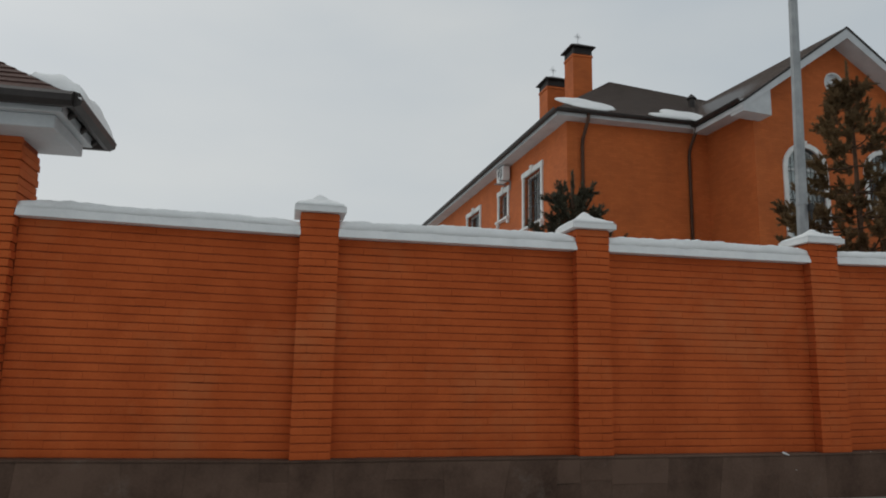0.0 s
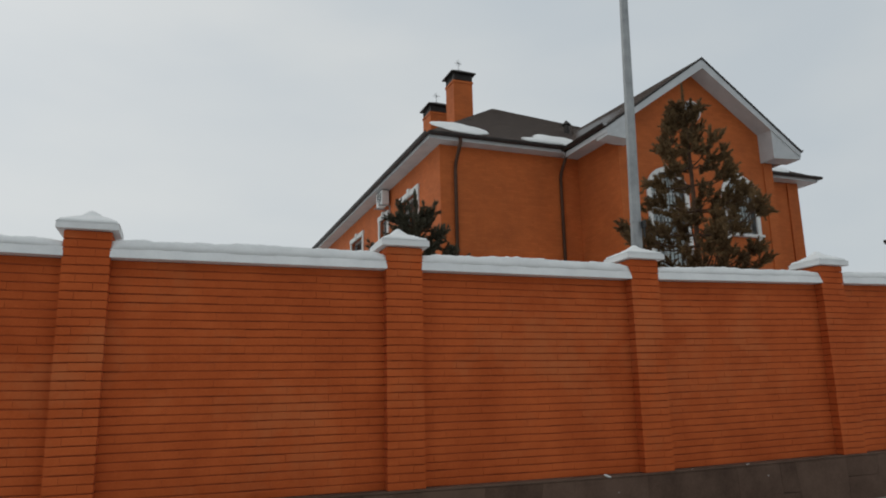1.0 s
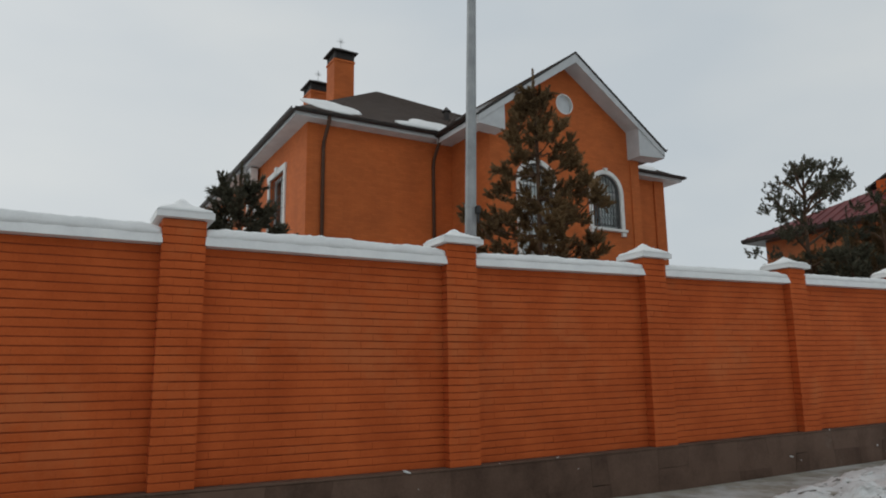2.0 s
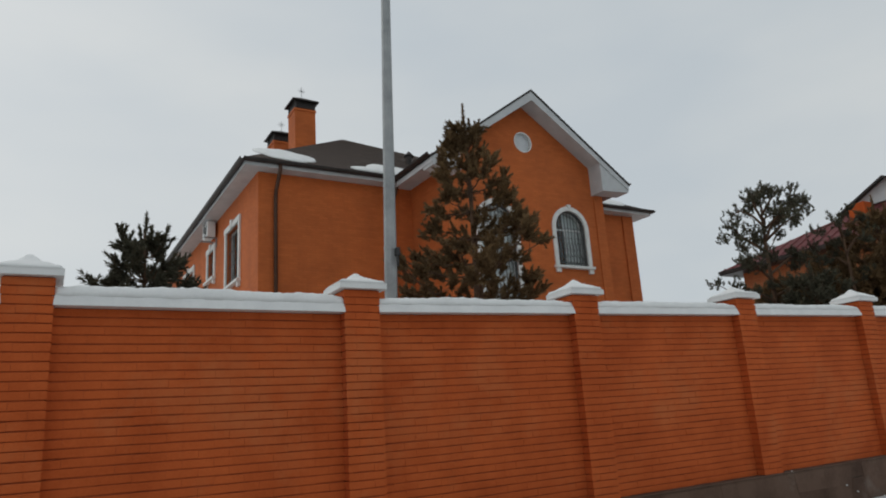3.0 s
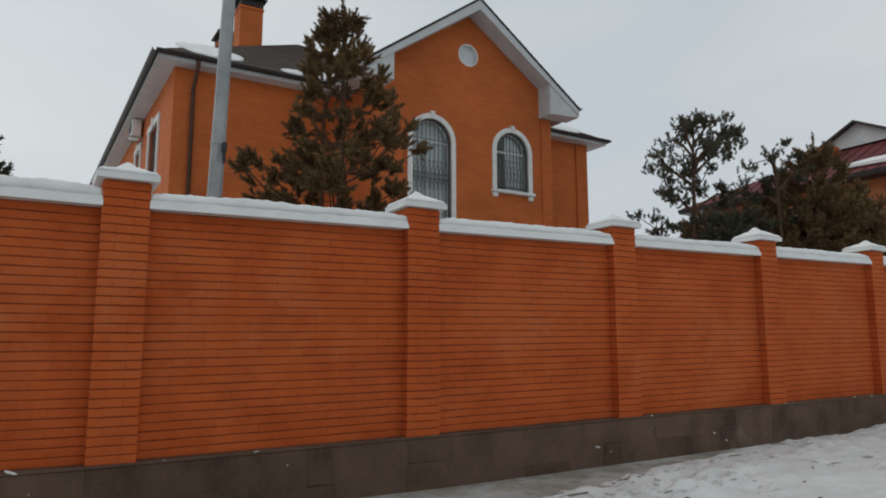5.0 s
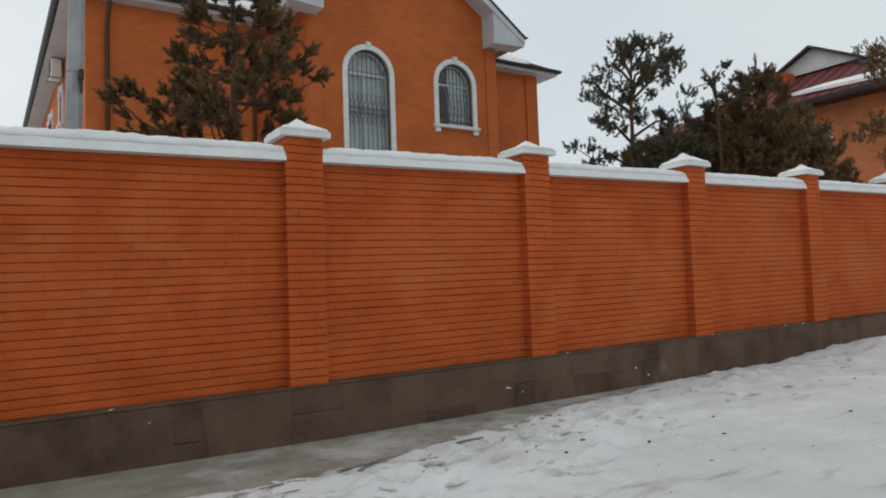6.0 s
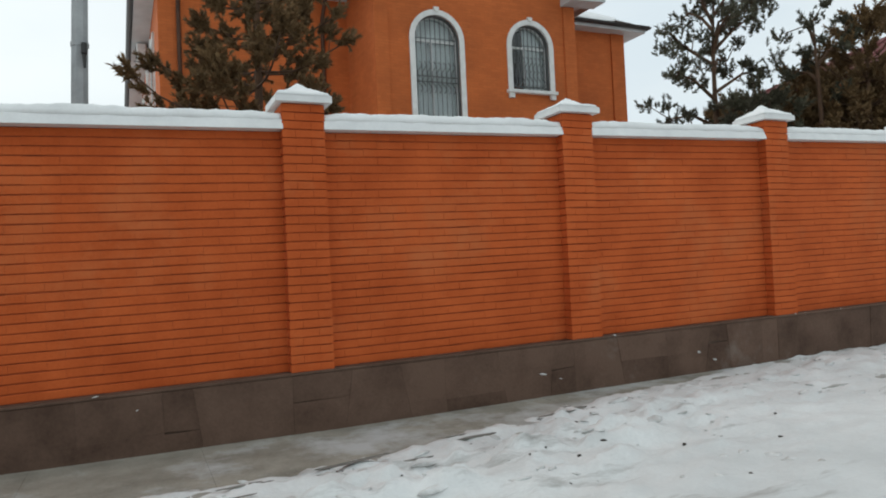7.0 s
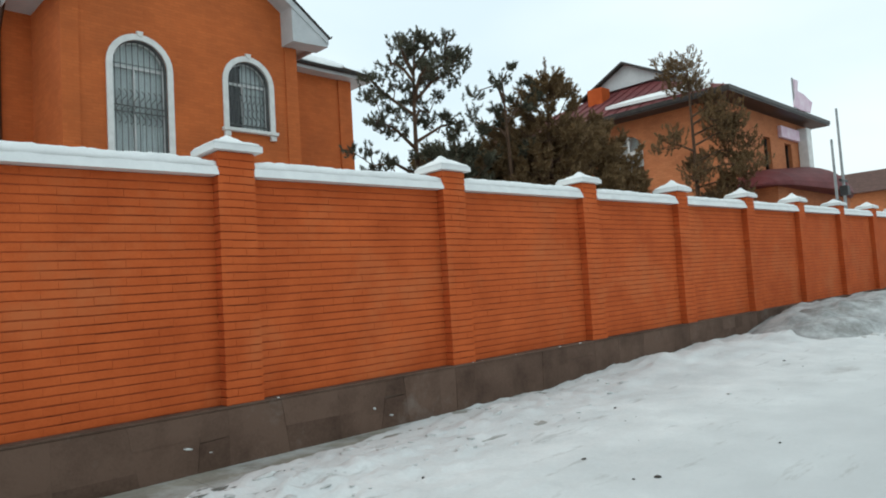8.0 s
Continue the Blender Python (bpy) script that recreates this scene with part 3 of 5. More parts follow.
def strip_along(bm, pts, width, y0, y1):
    """A band of the given width outside an outline, pushed from y0 to y1."""
    n = len(pts)
    outer = []
    for i, p in enumerate(pts):
        a, b = pts[max(0, i - 1)], pts[min(n - 1, i + 1)]
        dx, dz = b[0] - a[0], b[1] - a[1]
        l = math.hypot(dx, dz)
        outer.append((p[0] - dz / l * width, p[1] + dx / l * width))
    for i in range(n - 1):
        prism(bm, [pts[i], pts[i + 1], outer[i + 1], outer[i]], y0, y1)
    return bm


def arched_window(cx, half, spring, sill, with_sill):
    outline = [(cx - half, sill)] + arch(cx, half, spring) + [(cx + half, sill)]
    w = part("window", prism(bmesh.new(), [(p[0] * 0.998 + cx * 0.002, p[1]) for p in outline], WY + 0.19, WY + 0.2), GLASS, house, "arched window with white surround and dark bars")
    w.visible_shadow = False
    part("surround", strip_along(bmesh.new(), outline, 0.14, WY - 0.05, WY + 0.02), STUCCO, w, "white stucco surround")
    key = [(cx - 0.05, spring + half + 0.09), (cx + 0.05, spring + half + 0.09), (cx + 0.075, spring + half + 0.2), (cx - 0.075, spring + half + 0.2)]
    part("keystone", prism(bmesh.new(), key, WY - 0.08, WY + 0.01), STUCCO, w)
    inner = [(cx - half + 0.05, sill + 0.05)] + arch(cx, half - 0.05, spring) + [(cx + half - 0.05, sill + 0.05)]
    f = strip_along(bmesh.new(), inner, 0.05, WY + 0.15, WY + 0.24)
    box(f, cx - half, cx + half, WY + 0.15, WY + 0.24, sill, sill + 0.05)
    box(f, cx - half + 0.05, cx + half - 0.05, WY + 0.16, WY + 0.23, spring - 0.03, spring + 0.03)
    box(f, cx - 0.12, cx - 0.07, WY + 0.16, WY + 0.23, sill + 0.05, spring - 0.03)
    part("window_frame", f, PLASTIC, w, "white plastic frame")
    g = bmesh.new()
    n = 9
    for k in range(n):
        bx = cx - half + 0.09 + (2 * half - 0.18) * k / (n - 1)
        top = spring + math.sqrt(max(0.0, (half - 0.03) ** 2 - (bx - cx) ** 2))
        tube(g, [(bx, WY + 0.1, sill + 0.02), (bx, WY + 0.1, top)], 0.0115, 5)
    for z in (sill + 0.12, spring - 1.08, spring - 0.94, spring + 0.05):
        if not with_sill or z <= sill + 0.2 or z > spring:
            tube(g, [(cx - half, WY + 0.1, z), (cx + half, WY + 0.1, z)], 0.016 if z < spring and z > sill + 0.5 else 0.010, 5)
    low = sill + (0.15 if with_sill else 1.35)
    for k in range(n - 1):
        bx = cx - half + 0.09 + (2 * half - 0.18) * (k + 0.5) / (n - 1)
        for z0, h, sg in ((low, 0.42, 1), (low + 0.4, 0.42, -1)):
            tube(g, [(bx + sg * 0.06 * math.sin(q * math.pi / 3), WY + 0.095, z0 + h * q / 6) for q in range(7)], 0.0115, 5)
    part("grille", g, GRILLE_AND_SHADE, w, "dark wrought window bars")
    c = bmesh.new()
    nf, z1 = 46, spring + half
    a = [c.verts.new((cx - half - 0.1 + (2 * half + 0.2) * k / nf, WY + 0.262 + 0.018 * math.sin(k * 1.9) + 0.008 * math.sin(k * 4.3), sill - 0.2)) for k in range(nf + 1)]
    b = [c.verts.new((v.co.x, v.co.y, z1 + 0.2)) for v in a]
    lift = 0 if not with_sill else 20
    for k in range(nf):
        if k >= lift and (k * 7 + k // 5) % 9 != 4:
            c.faces.new((a[k], a[k + 1], b[k + 1], b[k]))
    part("curtain", c, CURTAIN, w, "pale hanging curtain", smooth=True)
    # Dark strip round the opening; its colour stands in for the reveal's shade.
    shade_strip = strip_along(bmesh.new(), [(cx - half + 0.022, sill)] + arch(cx, half - 0.022, spring) + [(cx + half - 0.022, sill)], 0.02, WY + 0.02, WY + 0.15)
    part("reveal_shade", shade_strip, GRILLE_AND_SHADE, w, "dark strip put in for the shade inside the opening")
    if with_sill:
        s = boxes((cx - half - 0.19, cx + half + 0.19, WY - 0.13, WY + 0.15, sill - 0.09, sill), bevel=0.01)
        box(s, cx - half - 0.14, cx - half + 0.02, WY - 0.08, WY, sill - 0.22, sill - 0.09)
        box(s, cx + half - 0.02, cx + half + 0.14, WY - 0.08, WY, sill - 0.22, sill - 0.09)
        part("sill", s, STUCCO, w, "white sill on two small brackets")
    else:
        part("sill", boxes((cx - half - 0.19, cx + half + 0.19, WY - 0.13, WY + 0.15, sill - 0.09, sill), bevel=0.01), STUCCO, w)
    return w


arched_window(*W1, False)
arched_window(*W2, True)
circle = [(RX + RR * math.cos(k * math.tau / 28), RZ + RR * math.sin(k * math.tau / 28)) for k in range(28)]
rw = part("round_window", prism(bmesh.new(), circle, WY + 0.1, WY + 0.14), FROST, house, "small round window with a thin white rim")
part("rim", strip_along(bmesh.new(), [(RX + (RR - 0.03) * math.cos(k * math.tau / 28), RZ - (RR - 0.03) * math.sin(k * math.tau / 28)) for k in range(29)], 0.035, WY - 0.012, WY + 0.1), STUCCO, rw)

for y0, y1, z0, z1 in SIDE_WINDOWS:
    w = part("window", boxes((HX0 + 0.18, HX0 + 0.19, y0, y1, z0, z1)), GLASS, house, "rectangular window with white surround")
    w.visible_shadow = False
    t = boxes((HX0 - 0.05, HX0 + 0.02, y0 - 0.16, y0, z0, z1), (HX0 - 0.05, HX0 + 0.02, y1, y1 + 0.16, z0, z1), (HX0 - 0.06, HX0 + 0.02, y0 - 0.2, y1 + 0.2, z1, z1 + 0.18))
    box(t, HX0 - 0.09, HX0 + 0.02, (y0 + y1) / 2 - 0.1, (y0 + y1) / 2 + 0.1, z1 + 0.02, z1 + 0.26)
    part("surround", t, STUCCO, w, "white stucco surround")
    s = boxes((HX0 - 0.14, HX0 + 0.16, y0 - 0.22, y1 + 0.22, z0 - 0.09, z0), bevel=0.01)
    box(s, HX0 - 0.09, HX0, y0 - 0.16, y0, z0 - 0.24, z0 - 0.09)
    box(s, HX0 - 0.09, HX0, y1, y1 + 0.16, z0 - 0.24, z0 - 0.09)
    part("sill", s, STUCCO, w)
    f = boxes((HX0 + 0.14, HX0 + 0.24, y0, y0 + 0.06, z0, z1), (HX0 + 0.14, HX0 + 0.24, y1 - 0.06, y1, z0, z1), (HX0 + 0.14, HX0 + 0.24, y0 + 0.06, y1 - 0.06, z0, z0 + 0.06),
              (HX0 + 0.14, HX0 + 0.24, y0 + 0.06, y1 - 0.06, z1 - 0.06, z1), (HX0 + 0.15, HX0 + 0.23, (y0 + y1) / 2 - 0.03, (y0 + y1) / 2 + 0.03, z0 + 0.06, z1 - 0.06))
    part("window_frame", f, PLASTIC, w, "white plastic frame")
    g = bmesh.new()
    nb = max(3, int((y1 - y0) / 0.22))
    for k in range(nb):
        by = y0 + (y1 - y0) * (k + 0.5) / nb
        tube(g, [(HX0 + 0.06, by, z0 + 0.01), (HX0 + 0.06, by, z1)], 0.012, 5)
    for k in range(4):
        tube(g, [(HX0 + 0.06, y0, z0 + (z1 - z0) * (k + 0.5) / 4), (HX0 + 0.06, y1, z0 + (z1 - z0) * (k + 0.5) / 4)], 0.012, 5)
    part("grille", g, DARK_STEEL, w, "dark window bars")

# eaves: white soffit and fascia, dark gutter
EX0, EX1, EY0, EY1 = 7.66, 23.15, 17.85, 38.0


def eave(x0, x1, y0, y1):
    s = part("soffit", boxes((x0, x1, y0, y1, EAVE - 0.06, EAVE - 0.02)), SOFFIT, house, "white soffit boards")
    return s


eave(EX0, 12.32, EY0, HY0)
eave(19.68, EX1, EY0, HY0)
eave(EX0, HX0, HY0, EY1)
eave(HX1, EX1, HY0, EY1)
for r in ((EX0, 12.32, EY0 - 0.025, EY0), (19.68, EX1, EY0 - 0.025, EY0)):
    part("fascia", boxes((*r, EAVE - 0.06, EAVE + 0.05)), SOFFIT, house, "white fascia board")
for xx in (EX0 - 0.025, EX1):
    part("fascia", boxes((xx, xx + 0.025, EY0 - 0.025, EY1, EAVE - 0.06, EAVE + 0.05)), SOFFIT, house)


def gutter(a, b):
    g = bmesh.new()
    a, b = Vector(a), Vector(b)
    d = (b - a).normalized()
    side = d.cross(Vector((0, 0, 1)))
    ring = [(math.cos(q), math.sin(q)) for q in [math.pi + k * math.pi / 6 for k in range(7)]]
    outs = [[g.verts.new(p + side * (c * 0.095) + Vector((0, 0, s * 0.095))) for c, s in ring] + [g.verts.new(p + side * (c * 0.085) + Vector((0, 0, s * 0.085 + 0.004))) for c, s in ring[::-1]] for p in (a, b)]
    n = len(outs[0])
    for k in range(n):
        g.faces.new((outs[0][k], outs[0][(k + 1) % n], outs[1][(k + 1) % n], outs[1][k]))
    g.faces.new(outs[0])
    g.faces.new(outs[1][::-1])
    return part("gutter", g, GUTTER, house, "dark half-round gutter")


GZ = EAVE + 0.12
gutter((EX0 - 0.1, EY0 - 0.1, GZ), (12.25, EY0 - 0.1, GZ))
gutter((19.75, EY0 - 0.1, GZ), (EX1 + 0.1, EY0 - 0.1, GZ))
gutter((EX0 - 0.1, EY1, GZ), (EX0 - 0.1, EY0 - 0.15, GZ))
gutter((EX1 + 0.1, EY0 - 0.15, GZ), (EX1 + 0.1, EY1, GZ))


def downpipe(x, y, wall_y):
    p = tube(bmesh.new(), [(x, y, GZ - 0.05), (x, y, GZ - 0.22), (x - 0.02, wall_y - 0.12, GZ - 0.75), (x - 0.02, wall_y - 0.07, GZ - 0.95), (x - 0.02, wall_y - 0.07, 0.6)], 0.055, 8)
    tube(p, [(x, y, GZ), (x, y, GZ - 0.1)], [0.1, 0.06], 8)
    return part("downpipe", p, PIPE, house, "dark brown round downpipe", smooth=True)


downpipe(8.62, EY0 - 0.08, HY0)
downpipe(12.30, EY0 - 0.08, HY0)


# roof: four hip planes of shingle courses, and the wing's gable roof
def shingle_plane(bm, a, b, c, d, rows, lap=0.012):
    """Overlapping courses between the eave a-b and the top d-c, each a thin wedge."""
    a, b, c, d = map(Vector, (a, b, c, d))
    nrm = (b - a).cross(d - a).normalized()
    if nrm.z < 0:
        nrm = -nrm
    for k in range(rows):
        f0, f1 = k / rows, (k + 1) / rows
        p, q, r, s = a.lerp(d, f0), b.lerp(c, f0), b.lerp(c, f1), a.lerp(d, f1)
        low = nrm * lap
        v = [bm.verts.new(x) for x in (p + low, q + low, r + nrm * 0.002, s + nrm * 0.002, p, q)]
        bm.faces.new((v[0], v[1], v[2], v[3]))
        bm.faces.new((v[4], v[5], v[1], v[0]))
    bmesh.ops.remove_doubles(bm, verts=bm.verts, dist=0.004)
    return bm


RZ0 = EAVE + 0.13
A, B = (EX0 - 0.06, EY0 - 0.06, RZ0), (EX1 + 0.06, EY0 - 0.06, RZ0)
C, D = (EX1 + 0.06, EY1, RZ0), (EX0 - 0.06, EY1, RZ0)
T0, T1 = APEX, (15.12, 29.3, APEX[2])
roof = bmesh.new()
shingle_plane(roof, A, B, T0, T0, 56)
shingle_plane(roof, D, A, T0, T1, 46)
shingle_plane(roof, B, C, T1, T0, 46)
shingle_plane(roof, C, D, T1, T1, 40)
part("roof", roof, SHINGLE, house, "dark brown shingle hip roof")
deck = bmesh.new()
for tri_pts in ((A, B, T0), (A, T0, T1, D), (B, C, T1, T0), (C, D, T1)):
    slab(deck, tri_pts, 0.06)
part("roof_deck", deck, GUTTER, house)

# wing roof
RIDGE = 11.98
E0, E1, EZ = 12.25, 19.75, 9.22
slope_front = (APEX[2] - RZ0) / (APEX[1] - EY0)
BACK = RIDGE + 0.32
back_y = EY0 + (BACK - RZ0) / slope_front + 0.1
wr = bmesh.new()
shingle_plane(wr, (E0, VY - 0.03, EZ + 0.05), (E0, EY0, EZ + 0.05), (GX, back_y, BACK), (GX, VY - 0.03, RIDGE), 18)
shingle_plane(wr, (E1, VY - 0.03, EZ + 0.05), (E1, EY0, EZ + 0.05), (GX, back_y, BACK), (GX, VY - 0.03, RIDGE), 18)
part("wing_roof", wr, SHINGLE, house, "dark brown shingle gable roof")
wd = bmesh.new()
slab(wd, ((E0, VY, EZ + 0.04), (E0, EY0 + 0.1, EZ + 0.04), (GX, back_y, BACK - 0.01), (GX, VY, RIDGE - 0.01)), 0.05)
slab(wd, ((E1, VY, EZ + 0.04), (GX, VY, RIDGE - 0.01), (GX, back_y, BACK - 0.01), (E1, EY0 + 0.1, EZ + 0.04)), 0.05)
part("roof_deck", wd, GUTTER, house)
for sgn in (-1, 1):
    ex = GX + sgn * 3.72
    drop = 0.30
    part("barge_board", prism(bmesh.new(), [(GX, RIDGE - 0.05), (ex, EZ + 0.0), (ex, EZ - drop * 0.55), (GX, RIDGE - 0.05 - drop)], VY, VY + 0.03), SOFFIT, house, "white barge board")
    part("rake_edge", prism(bmesh.new(), [(GX, RIDGE + 0.02), (ex + sgn * 0.05, EZ + 0.05), (ex + sgn * 0.05, EZ - 0.02), (GX, RIDGE - 0.05)], VY - 0.02, VY + 0.01), GUTTER, house, "dark roof edge strip")
    part("rake_soffit", prism(bmesh.new(), [(GX, RIDGE - 0.28), (ex, EZ - 0.08), (ex, EZ - 0.12), (GX, RIDGE - 0.33)], VY + 0.03, WY), SOFFIT, house, "white rake soffit")
    xi = GX + (2.58 if sgn > 0 else -2.8)
    pts = [(xi, 8.92), (ex, 8.98), (ex, EZ - 0.12), (xi, EZ - 0.12 + 0.738 * abs(ex - xi))]
    part("eave_return", prism(bmesh.new(), pts, VY + 0.03, WY), SOFFIT, house, "white boxed eave return")
    part("wing_soffit", boxes((*sorted((GX + sgn * 3.0, ex)), WY, HY0, EAVE - 0.06, EAVE - 0.02)), SOFFIT, house)
    part("wing_fascia", boxes((*sorted((ex, ex + sgn * 0.025)), VY + 0.02, EY0 + 0.02, EAVE - 0.2, EAVE + 0.06)), SOFFIT, house)
    gutter(*(((ex + sgn * 0.08, EY0 - 0.03, GZ - 0.05), (ex + sgn * 0.08, VY + 0.02, GZ - 0.05)) if sgn > 0 else ((ex + sgn * 0.08, VY + 0.02, GZ - 0.05), (ex + sgn * 0.08, EY0 - 0.03, GZ - 0.05))))


# chimneys with metal hoods and finials
def chimney(cx, cy, half, z0, ztop):
    c = part("chimney", boxes((cx - half, cx + half, cy - half, cy + half, z0, ztop), (cx - half - 0.03, cx + half + 0.03, cy - half - 0.03, cy + half + 0.03, ztop - 0.1, ztop)), HOUSE_BRICK, house, "orange brick chimney with dark metal hood")
    q = bmesh.new()
    for sx in (-1, 1):
        for sy in (-1, 1):
            box(q, cx + sx * (half - 0.04) - 0.04, cx + sx * (half - 0.04) + 0.04, cy + sy * (half - 0.04) - 0.04, cy + sy * (half - 0.04) + 0.04, ztop, ztop + 0.38)
    for k in range(4):
        z = ztop + 0.06 + 0.08 * k
        for sy in (-1, 1):
            box(q, cx - half + 0.04, cx + half - 0.04, cy + sy * (half - 0.03) - 0.01, cy + sy * (half - 0.03) + 0.01, z, z + 0.055)
            box(q, cx + sy * (half - 0.03) - 0.01, cx + sy * (half - 0.03) + 0.01, cy - half + 0.04, cy + half - 0.04, z, z + 0.055)
    part("louvre", q, GUTTER, c, "dark metal louvres")
    h = bmesh.new()
    o = half + 0.13
    base = [h.verts.new((cx + sx * o, cy + sy * o, ztop + 0.38)) for sx, sy in ((-1, -1), (1, -1), (1, 1), (-1, 1))]
    low = [h.verts.new((v.co.x, v.co.y, v.co.z - 0.05)) for v in base]
    tip = h.verts.new((cx, cy, ztop + 0.72))
    h.faces.new(low[::-1])
    for k in range(4):
        h.faces.new((base[k], base[(k + 1) % 4], tip))
        h.faces.new((low[k], low[(k + 1) % 4], base[(k + 1) % 4], base[k]))
    part("hood", h, GUTTER, c, "dark pyramid hood")
    f = tube(bmesh.new(), [(cx, cy, ztop + 0.7), (cx, cy, ztop + 1.2)], 0.012, 5)
    tube(f, [(cx - 0.17, cy, ztop + 1.02), (cx + 0.17, cy, ztop + 1.02)], 0.010, 5)
    tube(f, [(cx - 0.10, cy, ztop + 0.92), (cx + 0.10, cy, ztop + 1.12)], 0.008, 5)
    tube(f, [(cx - 0.10, cy, ztop + 1.12), (cx + 0.10, cy, ztop + 0.92)], 0.008, 5)
    part("finial", f, STEEL, c, "pale metal cross finial")


chimney(11.97, 25.65, 0.44, 11.8, 14.93)
chimney(11.92, 28.3, 0.5, 11.6, 14.5)


def roof_vent(x, y, z):
    v = part("roof_vent", tube(bmesh.new(), [(x, y, z - 0.3), (x, y, z + 0.35), (x, y, z + 0.36), (x, y, z + 0.55)], [0.12, 0.12, 0.2, 0.03], 10), GUTTER, house, "small dark roof vent")


roof_vent(15.0, 22.0, 11.7)

# air conditioner on the side wall
ac = thing("air_conditioner", HOUSE_TURN @ pose(HX0 - 0.5, 23.3, 8.62), "white outdoor air conditioner on wall brackets", "air conditioner")
part("case", boxes((0.14, 0.42, 0, 0.75, 0, 0.54), bevel=0.02), PLASTIC, ac)
fan = bmesh.new()
for r in (0.09, 0.16, 0.23):
    tube(fan, [(0.128, 0.32 + r * math.cos(k * math.tau / 20), 0.29 + r * math.sin(k * math.tau / 20)) for k in range(21)], 0.008, 4)
part("fan_guard", fan, DARK_STEEL, ac, "dark round fan guard")
for yy in (0.12, 0.7):
    part("bracket", boxes((0.05, 0.5, yy, yy + 0.04, -0.04, 0), (0.46, 0.5, yy, yy + 0.04, -0.34, -0.04)), STEEL, ac)


# snow lying on the roof
def roof_snow(name_points, seed):
    """A thin drift on the front roof plane; points are (x, distance up the slope from the eave)."""
    bm = bmesh.new()
    k = slope_front
    cx = sum(p[0] for p in name_points) / len(name_points)
    cy = sum(p[1] for p in name_points) / len(name_points)
    rings = []
    for f, h in ((1.0, 0.012), (0.95, 0.06), (0.7, 0.10), (0.4, 0.12)):
        ring = []
        for px, py in name_points:
            qx, qy = cx + (px - cx) * f, cy + (py - cy) * f
            lift = h * (1 + 0.4 * noise.noise((qx * 2 + seed, qy * 2, 1)))
            ring.append(bm.verts.new((qx, EY0 - 0.06 + qy, RZ0 + qy * k + lift)))
        rings.append(ring)
    n = len(name_points)
    for a, b in zip(rings, rings[1:]):
        for i in range(n):
            bm.faces.new((a[i], a[(i + 1) % n], b[(i + 1) % n], b[i]))
    bm.faces.new(rings[-1])
    bm.faces.new(rings[0][::-1])
    ob = part("roof_snow", bm, SNOW, None, smooth=True)
    ob.matrix_basis = HOUSE_TURN
    return tagged(ob, "thin snow drift left on the shingle roof", "snow", "snow on the roof")


def outline_round(x0, x1, y0, y1, seed, n=26):
    out = []
    for k in range(n):
        a = k * math.tau / n
        r = 1 + 0.22 * noise.noise((math.cos(a) * 1.5 + seed, math.sin(a) * 1.5, seed))
        out.append(((x0 + x1) / 2 + (x1 - x0) / 2 * r * math.cos(a), (y0 + y1) / 2 + (y1 - y0) / 2 * r * math.sin(a)))
    return out


roof_snow(outline_round(8.25, 10.1, 0.4, 2.5, 2.0), 2.0)
roof_snow(outline_round(11.0, 12.5, 0.25, 0.9, 8.0), 8.0)
roof_snow(outline_round(12.0, 13.6, 0.3, 2.2, 9.0), 9.0)
roof_snow(outline_round(20.0, 22.6, 0.15, 1.6, 5.0), 5.0)

# ---- street lamp pole behind the fence ----
pole = thing("street_pole", pose(6.83, 7.12, street(7), 0, 1.6, 0), "tall tapered grey galvanised steel street pole", "pole")
part("shaft", tube(bmesh.new(), [(0, 0, 0), (0, 0, 3.0), (0, 0, 10.5)], [0.095, 0.082, 0.05], 8), STEEL, pole)
part("base_flange", tube(bmesh.new(), [(0, 0, -0.02), (0, 0, 0.03)], 0.2, 12), STEEL, pole)
part("clamp", tube(bmesh.new(), [(0, 0, 3.65), (0, 0, 3.69)], 0.084, 10), STEEL, pole, "thin clamp band")
cb = boxes((0.02, 0.07, -0.15, -0.08, 3.55, 3.66), bevel=0.008)
tube(cb, [(0.045, -0.12, 3.55), (0.05, -0.12, 3.42)], [0.02, 0.012], 6)
part("insulator", cb, DARK_STEEL, pole, "small dark insulator bracket")


